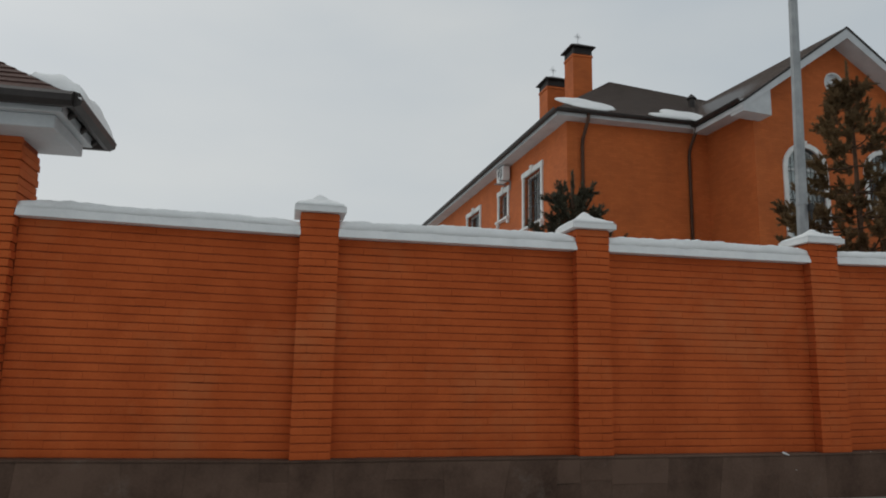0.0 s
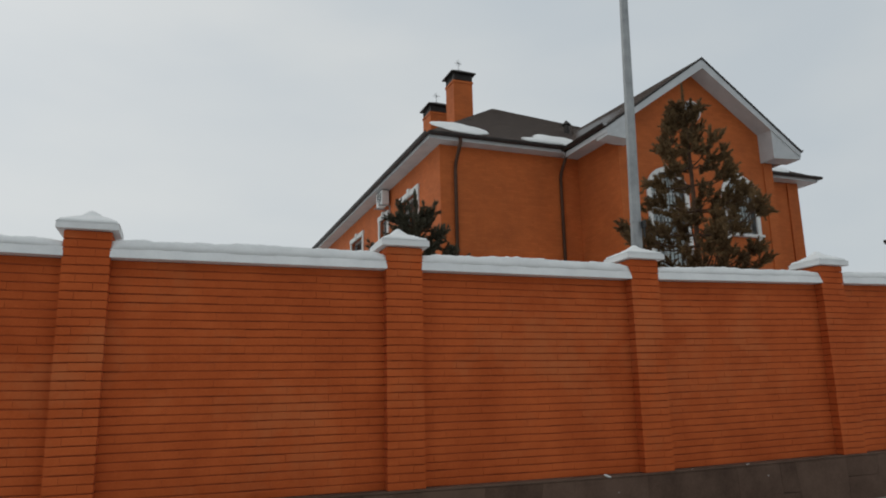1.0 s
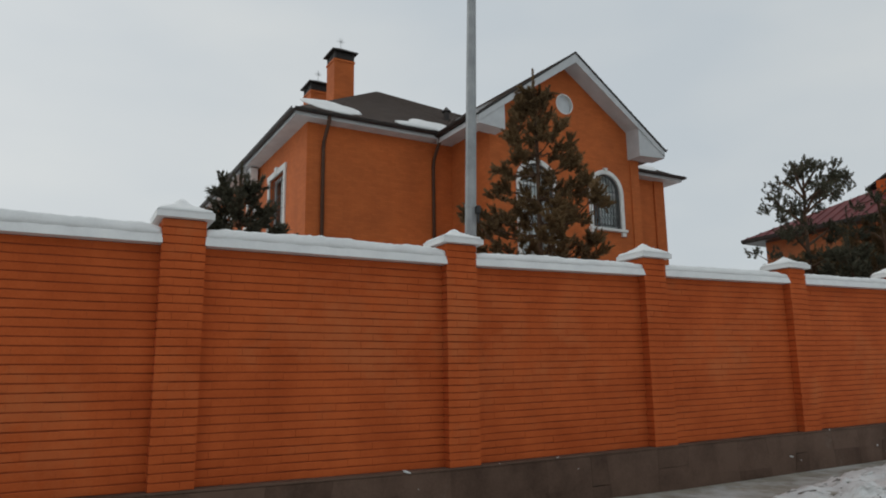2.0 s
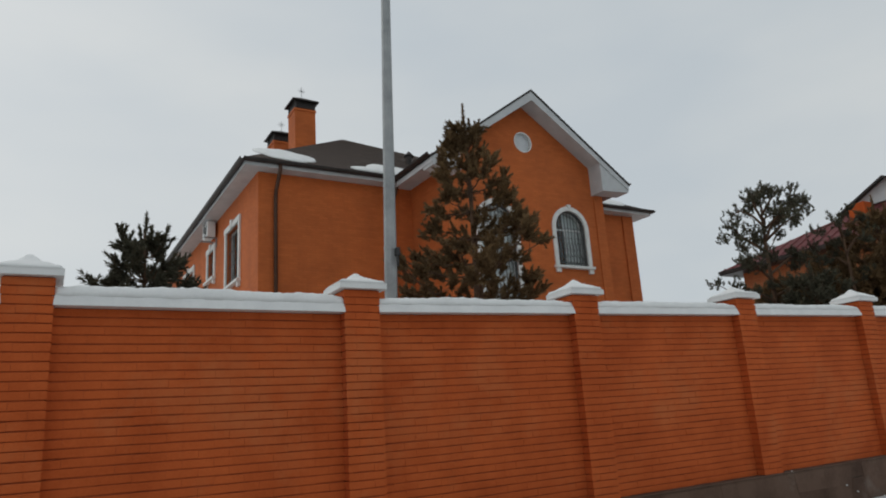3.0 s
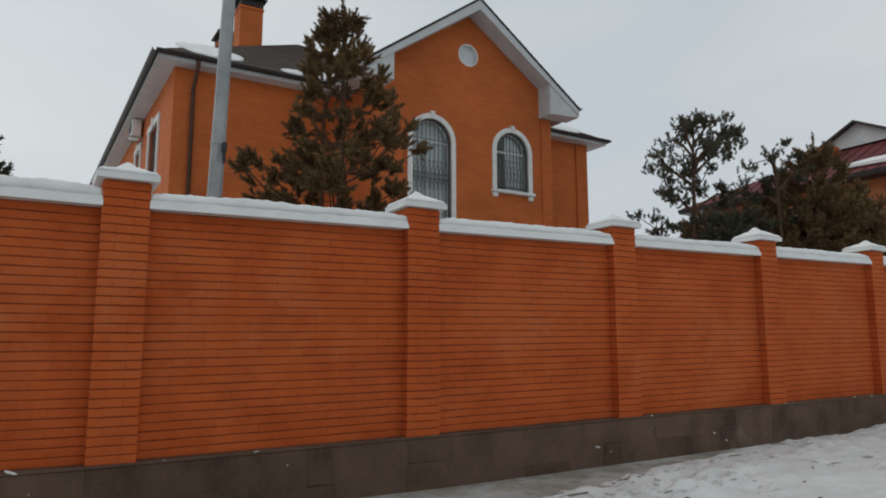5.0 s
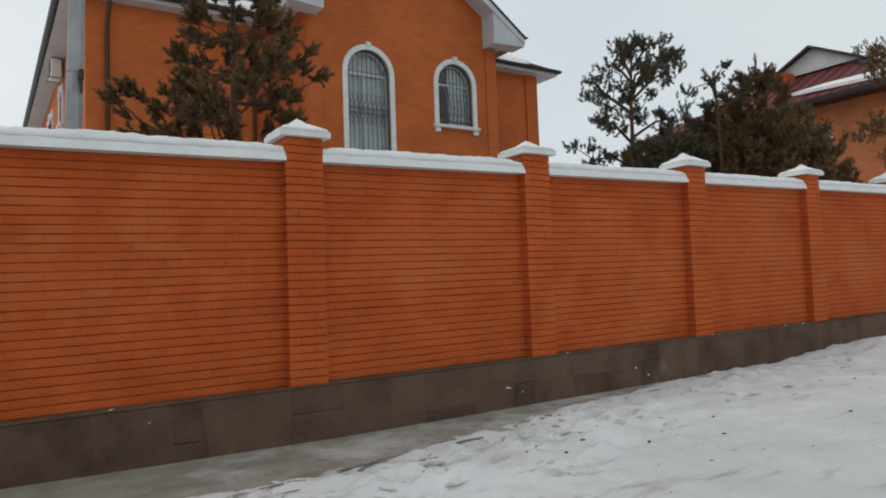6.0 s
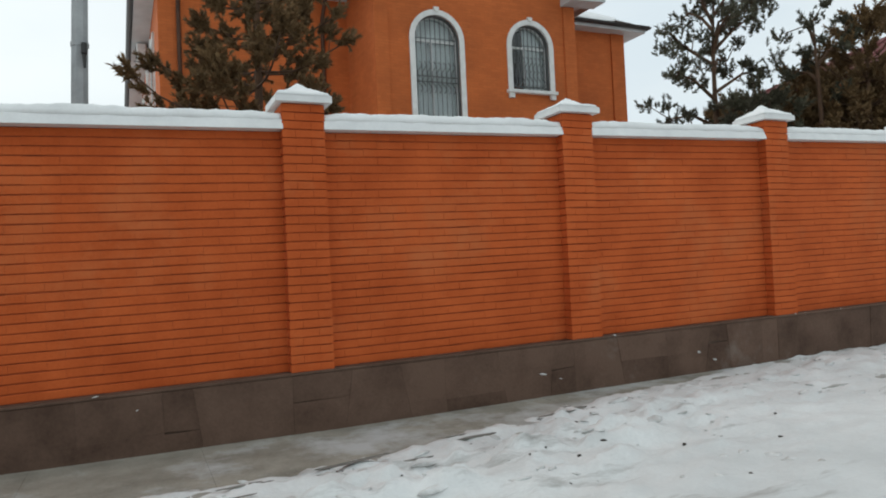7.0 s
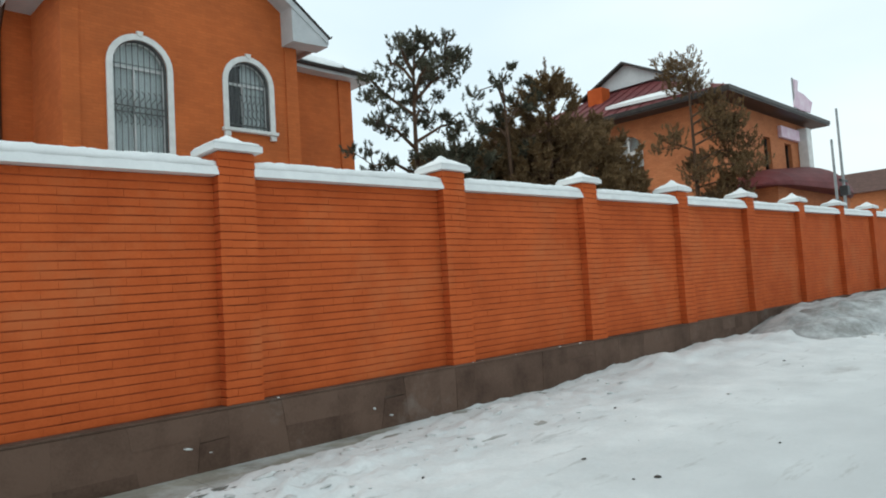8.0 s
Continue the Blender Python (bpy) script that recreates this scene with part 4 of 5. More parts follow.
# ---- gate pillar with a small hipped roof ----
def gate_pillar():
    p = thing("gate_pillar", pose(-2.78, 5.78, 0.27), "brick gate pillar under a small hipped roof", "pillar")
    part("core", boxes((-0.30, 0.27, -0.16, 0.30, 0, 3.46)), MORTAR, p)
    rows = []
    for k in range(46):
        z = 0.01 + k * COURSE
        w = 0.33 if k % 2 == 0 else 0.2
        rows += [(-0.32, -0.18, z, w, False), (-0.32 + w + 0.004, -0.18, z, 0.602 - w, False)]
    part("brick_courses", joined_bricks(rows, BRICK_FAR), None, p)
    sb = bmesh.new()
    for k in range(45):
        z = 0.01 + k * COURSE
        box(sb, 0.25, 0.287 + (0.010 if k % 2 else 0), -0.175, 0.32, z, z + 0.065)
    tagged(part("side_bricks", sb, BRICK_FAR, p), kind="stuff")
    s = boxes((-0.78, 0.64, -0.52, 0.38, 3.44, 3.56), bevel=0.008)
    box(s, -0.84, 0.71, -0.60, 0.45, 3.56, 3.65, bevel=0.006)
    part("cornice", s, SOFFIT, p, "stepped white boxed cornice")
    r = bmesh.new()
    base = ((-0.92, -0.68, 3.68), (0.82, -0.68, 3.68), (0.82, 0.62, 3.68), (-0.92, 0.62, 3.68))
    tip = (-0.08, -0.05, 4.2)
    for a, b in ((0, 1), (1, 2), (2, 3), (3, 0)):
        shingle_plane(r, base[a], base[b], tip, tip, 7)
    part("roof", r, TILE, p, "red-brown tiled hip roof")
    part("roof_deck", prism(bmesh.new(), [(-0.9, -0.66), (0.8, -0.66), (0.8, 0.6), (-0.9, 0.6)], 3.655, 3.685, "z"), GUTTER, p)
    g = bmesh.new()
    for a, b in ((0, 1), (1, 2), (2, 3), (3, 0)):
        va, vb = Vector(base[a]), Vector(base[b])
        tube(g, [va - Vector((0, 0, 0.02)), vb - Vector((0, 0, 0.025))], 0.072, 8)
    for k in range(3):
        tube(g, [(0.78, -0.4 + 0.4 * k, 3.64), (0.70, -0.4 + 0.4 * k, 3.58)], 0.03, 6)
    part("gutter", g, GUTTER, p, "dark gutter with hooks")
    sn = bmesh.new()
    tops, feet = [], []
    for i in range(19):
        f = i / 18
        up_row, low_row = [], []
        for q in range(13):
            v = q / 12
            a = -0.07 + 0.62 * v
            yy = (-0.66 + 0.62 * a) + f * (1.26 - 1.28 * a)
            xx, roof_z = 0.82 - 0.9 * a, 3.68 + 0.52 * a
            soft = max(0.0, (1 - (2 * f - 1) ** 4) * (1 - (2 * v - 1) ** 4)) ** 0.5
            t = 0.02 + 0.15 * soft * (0.85 + 0.5 * noise.noise((f * 3.1, v * 2.3, 4.0)) + 0.2 * noise.noise((f * 8.0, v * 7.0, 1.0)))
            up_row.append(sn.verts.new((xx + 0.05 * soft * (1 - v), yy, roof_z + t)))
            low_row.append(sn.verts.new((xx, yy, roof_z + 0.012)))
        tops.append(up_row)
        feet.append(low_row)
    for u, v, flip in [(x_, y_, 1) for x_, y_ in zip(tops, tops[1:])] + [(x_, y_, 0) for x_, y_ in zip(feet, feet[1:])]:
        for q in range(12):
            quad = (u[q], u[q + 1], v[q + 1], v[q])
            sn.faces.new(quad if flip else quad[::-1])
    for u, v in ((tops[0], feet[0]), (tops[-1], feet[-1]), ([r_[0] for r_ in tops], [r_[0] for r_ in feet]), ([r_[-1] for r_ in tops], [r_[-1] for r_ in feet])):
        for q in range(len(u) - 1):
            sn.faces.new((u[q], u[q + 1], v[q + 1], v[q]))
    ob = part("roof_snow", sn, SNOW, None, smooth=True)
    ob.matrix_basis = p.matrix_basis.copy()
    tagged(ob, "thick snow overhanging a small tiled roof", "snow")


TILE = mottled("red-brown roof tiles", (0.05, 0.022, 0.016), (0.12, 0.06, 0.045), 4.0, 40.0, 0.8, bump=0.3, per_island=0.2)
gate_pillar()


# ---- the neighbour's house ----
def neighbour():
    h = thing("neighbour_house", pose(0, 0, 0), "brick house with maroon metal roof and white gable", "house")
    x0, x1, y0, y1, ez = 32.0, 40.1, 10.1, 21.0, 8.03
    bm = bmesh.new()
    cy, half, spring, sill = 13.75, 0.66, 6.8, 5.0
    prism(bm, [(y0, 0.3), (cy - half, 0.3), (cy - half, ez), (y0, ez)], x0, x0 + 0.38, "x")
    prism(bm, [(cy - half, 0.3), (cy + half, 0.3), (cy + half, sill), (cy - half, sill)], x0, x0 + 0.38, "x")
    prism(bm, arch(cy, half, spring) + [(cy + half, ez), (cy - half, ez)], x0, x0 + 0.38, "x")
    prism(bm, [(cy + half, 0.3), (y1, 0.3), (y1, ez), (cy + half, ez)], x0, x0 + 0.38, "x")
    part("side_wall", bm, HOUSE2_BRICK, h)
    win = part("window", prism(bmesh.new(), [(cy - half, sill)] + arch(cy, half, spring) + [(cy + half, sill)], x0 + 0.15, x0 + 0.16, "x"), GLASS, h, "arched window")
    win.visible_shadow = False
    part("window_frame", boxes((x0 + 0.1, x0 + 0.2, cy - 0.04, cy + 0.04, sill, spring + half), (x0 + 0.1, x0 + 0.2, cy - half, cy + half, spring - 0.05, spring + 0.05)), PLASTIC, win)
    part("blind", boxes((x0 + 0.4, x0 + 0.43, cy - half, cy + half, spring - 0.5, spring + half)), CURTAIN, win)
    fr = bmesh.new()
    narrow = ((35.6, 36.3, 5.7, 7.15), (37.7, 38.4, 5.4, 7.1))
    xs, spans = x0 + 0.38, []
    for s in narrow:
        spans += [(xs, s[0]), s]
        xs = s[1]
    wall_with_openings(fr, "y", y0, y0 + 0.38, spans + [(xs, x1)], 0.3, ez)
    part("front_wall", fr, HOUSE2_BRICK, h)
    for a, b, c, d in narrow:
        w = part("window", boxes((a, b, y0 + 0.18, y0 + 0.19, c, d)), GLASS, h, "narrow dark window")
        w.visible_shadow = False
        part("window_frame", boxes((a, a + 0.06, y0 + 0.14, y0 + 0.22, c, d), (b - 0.06, b, y0 + 0.14, y0 + 0.22, c, d)), GUTTER, w)
    part("back_wall", boxes((x0 + 0.38, x1, y1 - 0.38, y1, 0.3, ez)), HOUSE2_BRICK, h)
    part("side_wall", boxes((x1 - 0.38, x1, y0 + 0.38, y1 - 0.38, 0.3, ez)), HOUSE2_BRICK, h)
    part("inner_floor", boxes((x0 + 0.4, x1 - 0.4, y0 + 0.4, y1 - 0.4, 4.2, 4.4), (x0 + 3, x0 + 3.1, y0 + 0.4, y1 - 0.4, 4.4, ez)), ROOM, h)
    o = 0.75
    part("soffit", boxes((x0 - o, x1 + o, y0 - o, y1 + o, ez, ez + 0.06)), GUTTER, h, "dark eave soffit")
    part("fascia", boxes((x0 - o - 0.03, x1 + o + 0.03, y0 - o - 0.03, y1 + o + 0.03, ez + 0.06, ez + 0.2)), GUTTER, h, "dark eave edge")
    e = ez + 0.2
    A2, B2, C2, D2 = (x0 - o, y0 - o, e), (x1 + o, y0 - o, e), (x1 + o, y1 + o, e), (x0 - o, y1 + o, e)
    rz = e + 2.35
    r0, r1 = (x0 + 3.4, 15.0, rz), (x1 - 4.0, 15.0, rz)
    rf = bmesh.new()
    for q in ((A2, B2, r1, r0), (D2, A2, r0), (B2, C2, r1), (C2, D2, r0, r1)):
        slab(rf, q, 0.08)
    for k in range(24):
        f = (k + 0.5) / 24
        yy = A2[1] + (D2[1] - A2[1]) * f
        reach = min(f / ((15.0 - A2[1]) / (D2[1] - A2[1])), (1 - f) / (1 - (15.0 - A2[1]) / (D2[1] - A2[1])))
        tube(rf, [(A2[0], yy, e + 0.02), (A2[0] + (r0[0] - A2[0]) * reach * 0.98, yy + 0.0, e + 2.35 * reach * 0.98 + 0.02)], 0.025, 4)
    part("roof", rf, MAROON, h, "maroon standing-seam metal roof")
    g0 = x0 + 2.4
    part("gablet", prism(bmesh.new(), [(13.1, rz - 0.45), (16.9, rz - 0.45), (15.0, rz + 0.5)], g0, g0 + 0.12, "x"), SOFFIT, h, "white triangular gable face")
    gr = bmesh.new()
    for yy in (12.8, 17.2):
        slab(gr, ((g0 - 0.25, yy, rz - 0.52), (g0 + 5, yy, rz - 0.52), (g0 + 5, 15.0, rz + 0.6), (g0 - 0.25, 15.0, rz + 0.6)), 0.1)
    part("gablet_roof", gr, GUTTER, h, "dark gable roof edge")
    part("chimney", boxes((x0 + 1.3, x0 + 1.9, 15.5, 16.2, e + 0.6, e + 1.85)), BRICK_FAR, h, "small red brick chimney")
    part("white_bay", boxes((x1 - 0.95, x1 - 0.45, y0 - 0.4, y0 - 0.003, 0.4, ez - 0.2), bevel=0.03), STUCCO, h, "white round-cornered bay")
    pr = bmesh.new()
    stations = ((32.6, 0.02), (33.0, 0.38), (33.8, 0.66), (35.0, 0.82), (36.5, 0.98), (38.0, 1.15), (39.4, 0.9), (40.6, 0.5), (41.6, 0.02))
    rings = []
    for sx, hgt in stations:
        shrink = 0.55 + 0.45 * hgt / 0.9
        rings.append([pr.verts.new((sx, 10.08 - 1.8 * shrink * math.cos(q * math.pi / 16), 4.95 + hgt * math.sin(q * math.pi / 16))) for q in range(9)] + [pr.verts.new((sx, 10.08, 4.9)), pr.verts.new((sx, 10.08 - 1.8 * shrink, 4.9))])
    for u, v in zip(rings, rings[1:]):
        for q in range(11):
            pr.faces.new((u[q], u[(q + 1) % 11], v[(q + 1) % 11], v[q]))
    pr.faces.new(rings[0])
    pr.faces.new(rings[-1][::-1])
    part("porch_roof", pr, MAROON, h, "rounded maroon porch roof")
    part("porch_wall", boxes((33.4, 41.0, 8.9, 10.08, 0.4, 4.9)), HOUSE2_BRICK, h)
    sn = bmesh.new()
    slab(sn, ((x0 - o + 0.1, 10.0, e + 0.2), (x0 - o + 0.5, 10.3, e + 0.5), (x0 - o + 0.9, 13.4, e + 0.66), (x0 - o + 0.5, 14.4, e + 0.5)), 0.12)
    tagged(part("roof_snow", sn, SNOW), "strip of snow on the maroon roof", "snow")
    b = thing("banner", pose(36.9, y0 - 0.78, ez + 0.18), "pale pink banner on the roof edge", "banner")
    tube_bm = tube(bmesh.new(), [(0, 0, 0), (0, 0, 1.2)], 0.03, 6)
    part("pole", tube_bm, STEEL, b)
    cl = bmesh.new()
    pts = [(-0.1, 0.05), (0.1, 0.75), (1.0, 0.7), (1.9, 0.5), (1.6, 0.05), (0.6, 0.0)]
    prism(cl, pts, -0.04, 0.0)
    prism(cl, [(0.0, 0.6), (0.3, 0.6), (0.5, 1.15), (0.05, 1.15)], -0.05, -0.01)
    part("cloth", cl, PINK, b)
    sgn = part("sign_board", boxes((x1 - 3.0, x1 - 1.1, y0 - 0.16, y0 - 0.004, 7.25, 7.72), bevel=0.02), PINK)
    tagged(sgn, "pale pink blank sign board on the brick wall", "sign")


neighbour()


# ---- pines ----
def needle_mesh(P, D, K, brush, length, width, rs):
    """Narrow blades set round each shoot, like a bottle brush."""
    m = len(P)
    D = D / np.linalg.norm(D, axis=1, keepdims=True)
    ang, along = rs.rand(m, K) * math.tau, rs.rand(m, K)
    ref = np.where(np.abs(D[:, 2:3]) > 0.9, np.array([[1.0, 0, 0]]), np.array([[0, 0, 1.0]]))
    U = np.cross(D, ref)
    U /= np.linalg.norm(U, axis=1, keepdims=True)
    V = np.cross(D, U)
    size = 0.7 + 0.6 * rs.rand(m, 1)
    radial = np.cos(ang)[..., None] * U[:, None] + np.sin(ang)[..., None] * V[:, None]
    root = P[:, None] + D[:, None] * ((along - 0.7) * brush * size)[..., None]
    way = radial * (0.85 - 0.45 * along[..., None] ** 3) + D[:, None] * (0.55 + 0.3 * along[..., None])
    way /= np.linalg.norm(way, axis=2, keepdims=True)
    tip = root + way * (length * size * (0.65 + 0.35 * rs.rand(m, K)))[..., None]
    across = np.cross(way, rs.randn(m, K, 3))
    across /= np.linalg.norm(across, axis=2, keepdims=True)
    verts = np.stack([root - across * width, root + across * width, tip], axis=2).reshape(-1, 3)
    me = bpy.data.meshes.new("crown")
    me.from_pydata(verts.tolist(), [], np.arange(len(verts)).reshape(-1, 3).tolist())
    return me


def pine(x, y, height, label, spread, clear, rings, per_ring, needles, mat, seed, upturn=0.6, uneven=0.55, density=1.0, crown_shape=0.8, droop=0.15, brush=0.20, length=0.085, width=0.011, fill=7.5, leaders=4, rise_up=0.7, fingers=5):
    """A young pine: tapered trunk, whorls of upturned limbs, each ending in a fan of finger-like brushes of needles."""
    rs = np.random.RandomState(seed)
    tree = thing("pine_tree", pose(x, y, street(x) - 0.05), label, "tree", "pines behind the wall")
    n = 9
    trunk_pts = [(0.03 * math.sin(5 * i / (n - 1) + seed), 0.0, height * i / (n - 1) * 0.96) for i in range(n)]
    part("trunk", tube(bmesh.new(), trunk_pts, [0.012 * height * (1 - 0.93 * i / (n - 1)) + 0.012 for i in range(n)], 8), BARK, tree, "rough brown trunk", smooth=True)
    limbs = bmesh.new()
    P, D = [], []

    def shoot(p, d):
        P.append(tuple(p))
        D.append(tuple(d))

    for k in range(rings):
        f = clear + (1 - clear) * (k + 0.5 * rs.rand()) / rings
        rel = (f - clear) / (1 - clear)
        reach = spread * max(0.10, (1 - rel) ** crown_shape) * (0.75 + 0.25 * min(1, rel * 5 + 0.2))
        phase = rs.rand() * math.tau
        for j in range(per_ring):
            if rs.rand() > density:
                continue
            a = phase + j * math.tau / per_ring + rs.uniform(-0.35, 0.35)
            r = reach * rs.uniform(uneven, 1.08)
            if math.sin(a) < 0:
                r = min(r, (y - 6.5) / -math.sin(a))
            base = Vector((0, 0, height * f * 0.96))
            out2 = Vector((math.cos(a), math.sin(a), 0))
            side = Vector((-math.sin(a), math.cos(a), 0))
            pts = [base + out2 * (r * q / 5) + Vector((0, 0, r * (-droop * q / 5 + upturn * (q / 5) ** 2) + 0.03 * rs.randn() * q / 5)) for q in range(6)]
            tube(limbs, pts, [0.006 + 0.022 * (r / spread) * (1 - q / 6) for q in range(6)], 5)
            tip_way = (pts[5] - pts[4]).normalized()
            for q in range(int(2 + fill * r)):
                s = 1.0 if q == 0 else 1 - 0.75 * rs.rand() ** 1.3
                i0 = min(4, int(s * 5))
                p = pts[i0].lerp(pts[i0 + 1], s * 5 - i0)
                out = (side * rs.uniform(-1, 1) + out2 * rs.uniform(0.0, 0.7) + Vector((0, 0, rs.uniform(-0.2, 0.5)))).normalized()
                e = p if q == 0 else p + out * (0.08 + 0.26 * r * (1.2 - s)) * rs.uniform(0.5, 1.2)
                if q:
                    tube(limbs, [p, e], [0.006, 0.004], 4)
                lead = (out * 0.5 + tip_way * 0.6 + Vector((0, 0, rise_up * rs.uniform(0.3, 1.0)))).normalized()
                for w in range(fingers):
                    d = lead + Vector(rs.randn(3)) * (0.12 if w == 0 else 0.55)
                    d.normalize()
                    stretch = rs.uniform(0.3, 1.0) if w else 1.1
                    shoot(e + d * brush * 0.75 * stretch, d)
    for q in range(leaders):
        a, off = q * 2.4 + seed, 0.0 if q == 0 else rs.uniform(0.14, 0.34)
        p0 = Vector((0, 0, height * (0.9 if q == 0 else rs.uniform(0.78, 0.88))))
        tipz = height if q == 0 else p0.z + rs.uniform(0.35, 0.65)
        p1 = Vector((math.cos(a) * off, math.sin(a) * off, tipz))
        tube(limbs, [p0, p1], [0.012, 0.006], 5)
        for s in (0.3, 0.55, 0.8, 1.0):
            shoot(p0.lerp(p1, s), p1 - p0)
    tagged(part("branchwork", limbs, BARK, tree, "thin brown limbs"), kind="stuff")
    me = needle_mesh(np.array(P), np.array(D), needles, brush, length, width, rs)
    me.materials.append(mat)
    tagged(part("crown", me, None, tree, "dense brushes of dark needles"), kind="stuff")
    return tree


def old_pine(x, y, height, label, seed, mat, limb_rows, clump=0.34, tufts=12):
    """An older pine with a bare forked trunk and separate cloud-like clumps. limb_rows: (height share, turn, reach, rise)."""
    rs = np.random.RandomState(seed)
    tree = thing("pine_tree", pose(x, y, street(x) - 0.05), label, "tree", "pines behind the wall")
    n = 10
    spine = [Vector((0.14 * math.sin(4.0 * i / (n - 1) + seed), 0.08 * math.sin(3 * i / (n - 1)), height * 0.95 * i / (n - 1))) for i in range(n)]
    part("trunk", tube(bmesh.new(), spine, [0.10 * (1 - 0.85 * i / (n - 1)) for i in range(n)], 8), BARK, tree, "thin bare brown trunk", smooth=True)
    limbs = bmesh.new()
    P, D = [], []

    def cloud(c, r):
        for q in range(tufts):
            v = Vector(rs.randn(3))
            v = v.normalized() * r * rs.rand() ** 0.4
            v.z *= 0.62
            P.append(tuple(c + v))
            D.append(tuple(v * 0.6 + Vector((rs.randn() * 0.1, rs.randn() * 0.1, r * 0.75))))
            if q % 4 == 0:
                tube(limbs, [c - Vector((0, 0, r * 0.3)), c + v], [0.008, 0.003], 4)

    for share, turn, reach, up in limb_rows:
        z = share * (n - 1)
        i0 = min(n - 2, int(z))
        p0 = spine[i0].lerp(spine[i0 + 1], z - i0)
        a = math.radians(turn)
        reach = min(reach, (y - 6.7) / max(0.1, -math.sin(a)))
        p3 = p0 + Vector((math.cos(a) * reach, math.sin(a) * reach, up))
        mid = p0.lerp(p3, 0.5) + Vector((rs.randn() * 0.06, rs.randn() * 0.06, 0.12 * reach))
        tube(limbs, [p0, mid, p3], [0.035, 0.024, 0.010], 6)
        cloud(p3, clump * rs.uniform(0.6, 0.9))
        for q in range(int(2 + 4 * reach)):
            s = rs.uniform(0.45, 1.0)
            b0 = p0.lerp(p3, s)
            e = b0 + Vector((rs.uniform(-1, 1) * 0.36, rs.uniform(-1, 1) * 0.36, rs.uniform(-0.15, 0.4)))
            tube(limbs, [b0, e], [0.012, 0.006], 5)
            cloud(e, clump * rs.uniform(0.4, 0.8))
    cloud(spine[-1], clump)
    tagged(part("branchwork", limbs, BARK, tree, "thin bare limbs"), kind="stuff")
    me = needle_mesh(np.array(P), np.array(D), 30, 0.14, 0.075, 0.010, rs)
    me.materials.append(mat)
    tagged(part("crown", me, None, tree, "cloudy clumps of grey-green needles"), kind="stuff")
    return tree


pine(8.76, 8.05, 6.45, "dark green and rusty brown pine close behind the wall", 2.05, 0.24, 14, 6, 60, NEEDLE_BROWN, 4, upturn=0.42, uneven=0.5, density=0.9, crown_shape=0.9, brush=0.17, length=0.066, width=0.0095, fill=7, leaders=7, rise_up=0.9, fingers=6)
pine(4.22, 8.85, 4.4, "small dark bushy pine behind the wall", 1.15, 0.2, 9, 6, 56, NEEDLE, 5, upturn=0.6, uneven=0.5, crown_shape=0.6, brush=0.19, length=0.07, width=0.010, leaders=5)
CROWN_ROWS = ((0.50, 200, 0.79, 0.1), (0.52, 20, 0.61, 0.1), (0.58, 150, 0.87, 0.2), (0.60, 300, 0.79, 0.2), (0.66, 190, 1.00, 0.35), (0.68, 350, 1.05, 0.45), (0.74, 30, 0.96, 0.4), (0.76, 170, 0.79, 0.5),
              (0.80, 250, 0.70, 0.45), (0.82, 0, 0.87, 0.75), (0.84, 320, 0.74, 0.6), (0.80, 285, 0.74, 0.4), (0.45, 190, 0.87, -0.1), (0.42, 100, 0.87, 0.0), (0.40, 340, 0.70, 0.0), (0.86, 100, 0.52, 0.5), (0.88, 200, 0.48, 0.5), (0.90, 330, 0.44, 0.55))
LEAN_ROWS = ((0.97, 150, 0.5, 0.0), (0.92, 200, 0.7, 0.1), (0.90, 20, 0.6, 0.2), (0.79, 330, 0.9, 0.4), (0.76, 300, 1.1, 0.3), (0.72, 345, 1.5, 0.3), (0.68, 310, 1.2, 0.3), (0.66, 150, 0.7, 0.2), (0.62, 330, 1.7, 0.2), (0.60, 20, 1.2, 0.2), (0.57, 300, 1.4, 0.1), (0.54, 200, 0.7, 0.1), (0.52, 340, 1.6, 0.0), (0.48, 310, 1.2, 0.0), (0.46, 10, 1.0, 0.0), (0.42, 320, 1.3, 0.0), (0.38, 250, 0.8, 0.0))
old_pine(16.85, 8.7, 6.35, "airy grey-green pine with a bare forked trunk", 8, NEEDLE, CROWN_ROWS, tufts=12)
old_pine(18.2, 7.9, 5.5, "thin leaning grey-green pine among others", 12, NEEDLE, ((0.6, 180, 0.6, 0.2), (0.7, 10, 0.7, 0.4), (0.8, 100, 0.5, 0.3), (0.85, 330, 0.6, 0.5), (0.92, 200, 0.4, 0.3)), 0.28)
pine(16.8, 7.9, 4.1, "low dark bushy pine behind the wall", 1.2, 0.12, 8, 7, 26, NEEDLE, 15, crown_shape=0.5, width=0.013)
pine(19.2, 7.7, 5.7, "dense dark brown pine behind the wall", 1.5, 0.14, 13, 7, 28, NEEDLE_BROWN, 21, crown_shape=0.6, width=0.013)
pine(20.6, 8.0, 4.9, "dense dark brown pine behind the wall", 1.8, 0.12, 12, 7, 28, NEEDLE_BROWN, 31, crown_shape=0.5, width=0.013)
pine(18.4, 8.6, 4.2, "low dark brown pine thicket behind the wall", 1.3, 0.1, 9, 8, 26, NEEDLE_BROWN, 51, crown_shape=0.45, width=0.013)
pine(22.6, 9.0, 5.3, "broad dark brown pine behind the wall", 2.0, 0.1, 12, 7, 26, NEEDLE_BROWN, 57, crown_shape=0.5, width=0.013)
pine(20.6, 10.0, 4.6, "broad dark brown pine behind the wall", 1.9, 0.1, 11, 7, 26, NEEDLE_BROWN, 61, crown_shape=0.5, width=0.013)
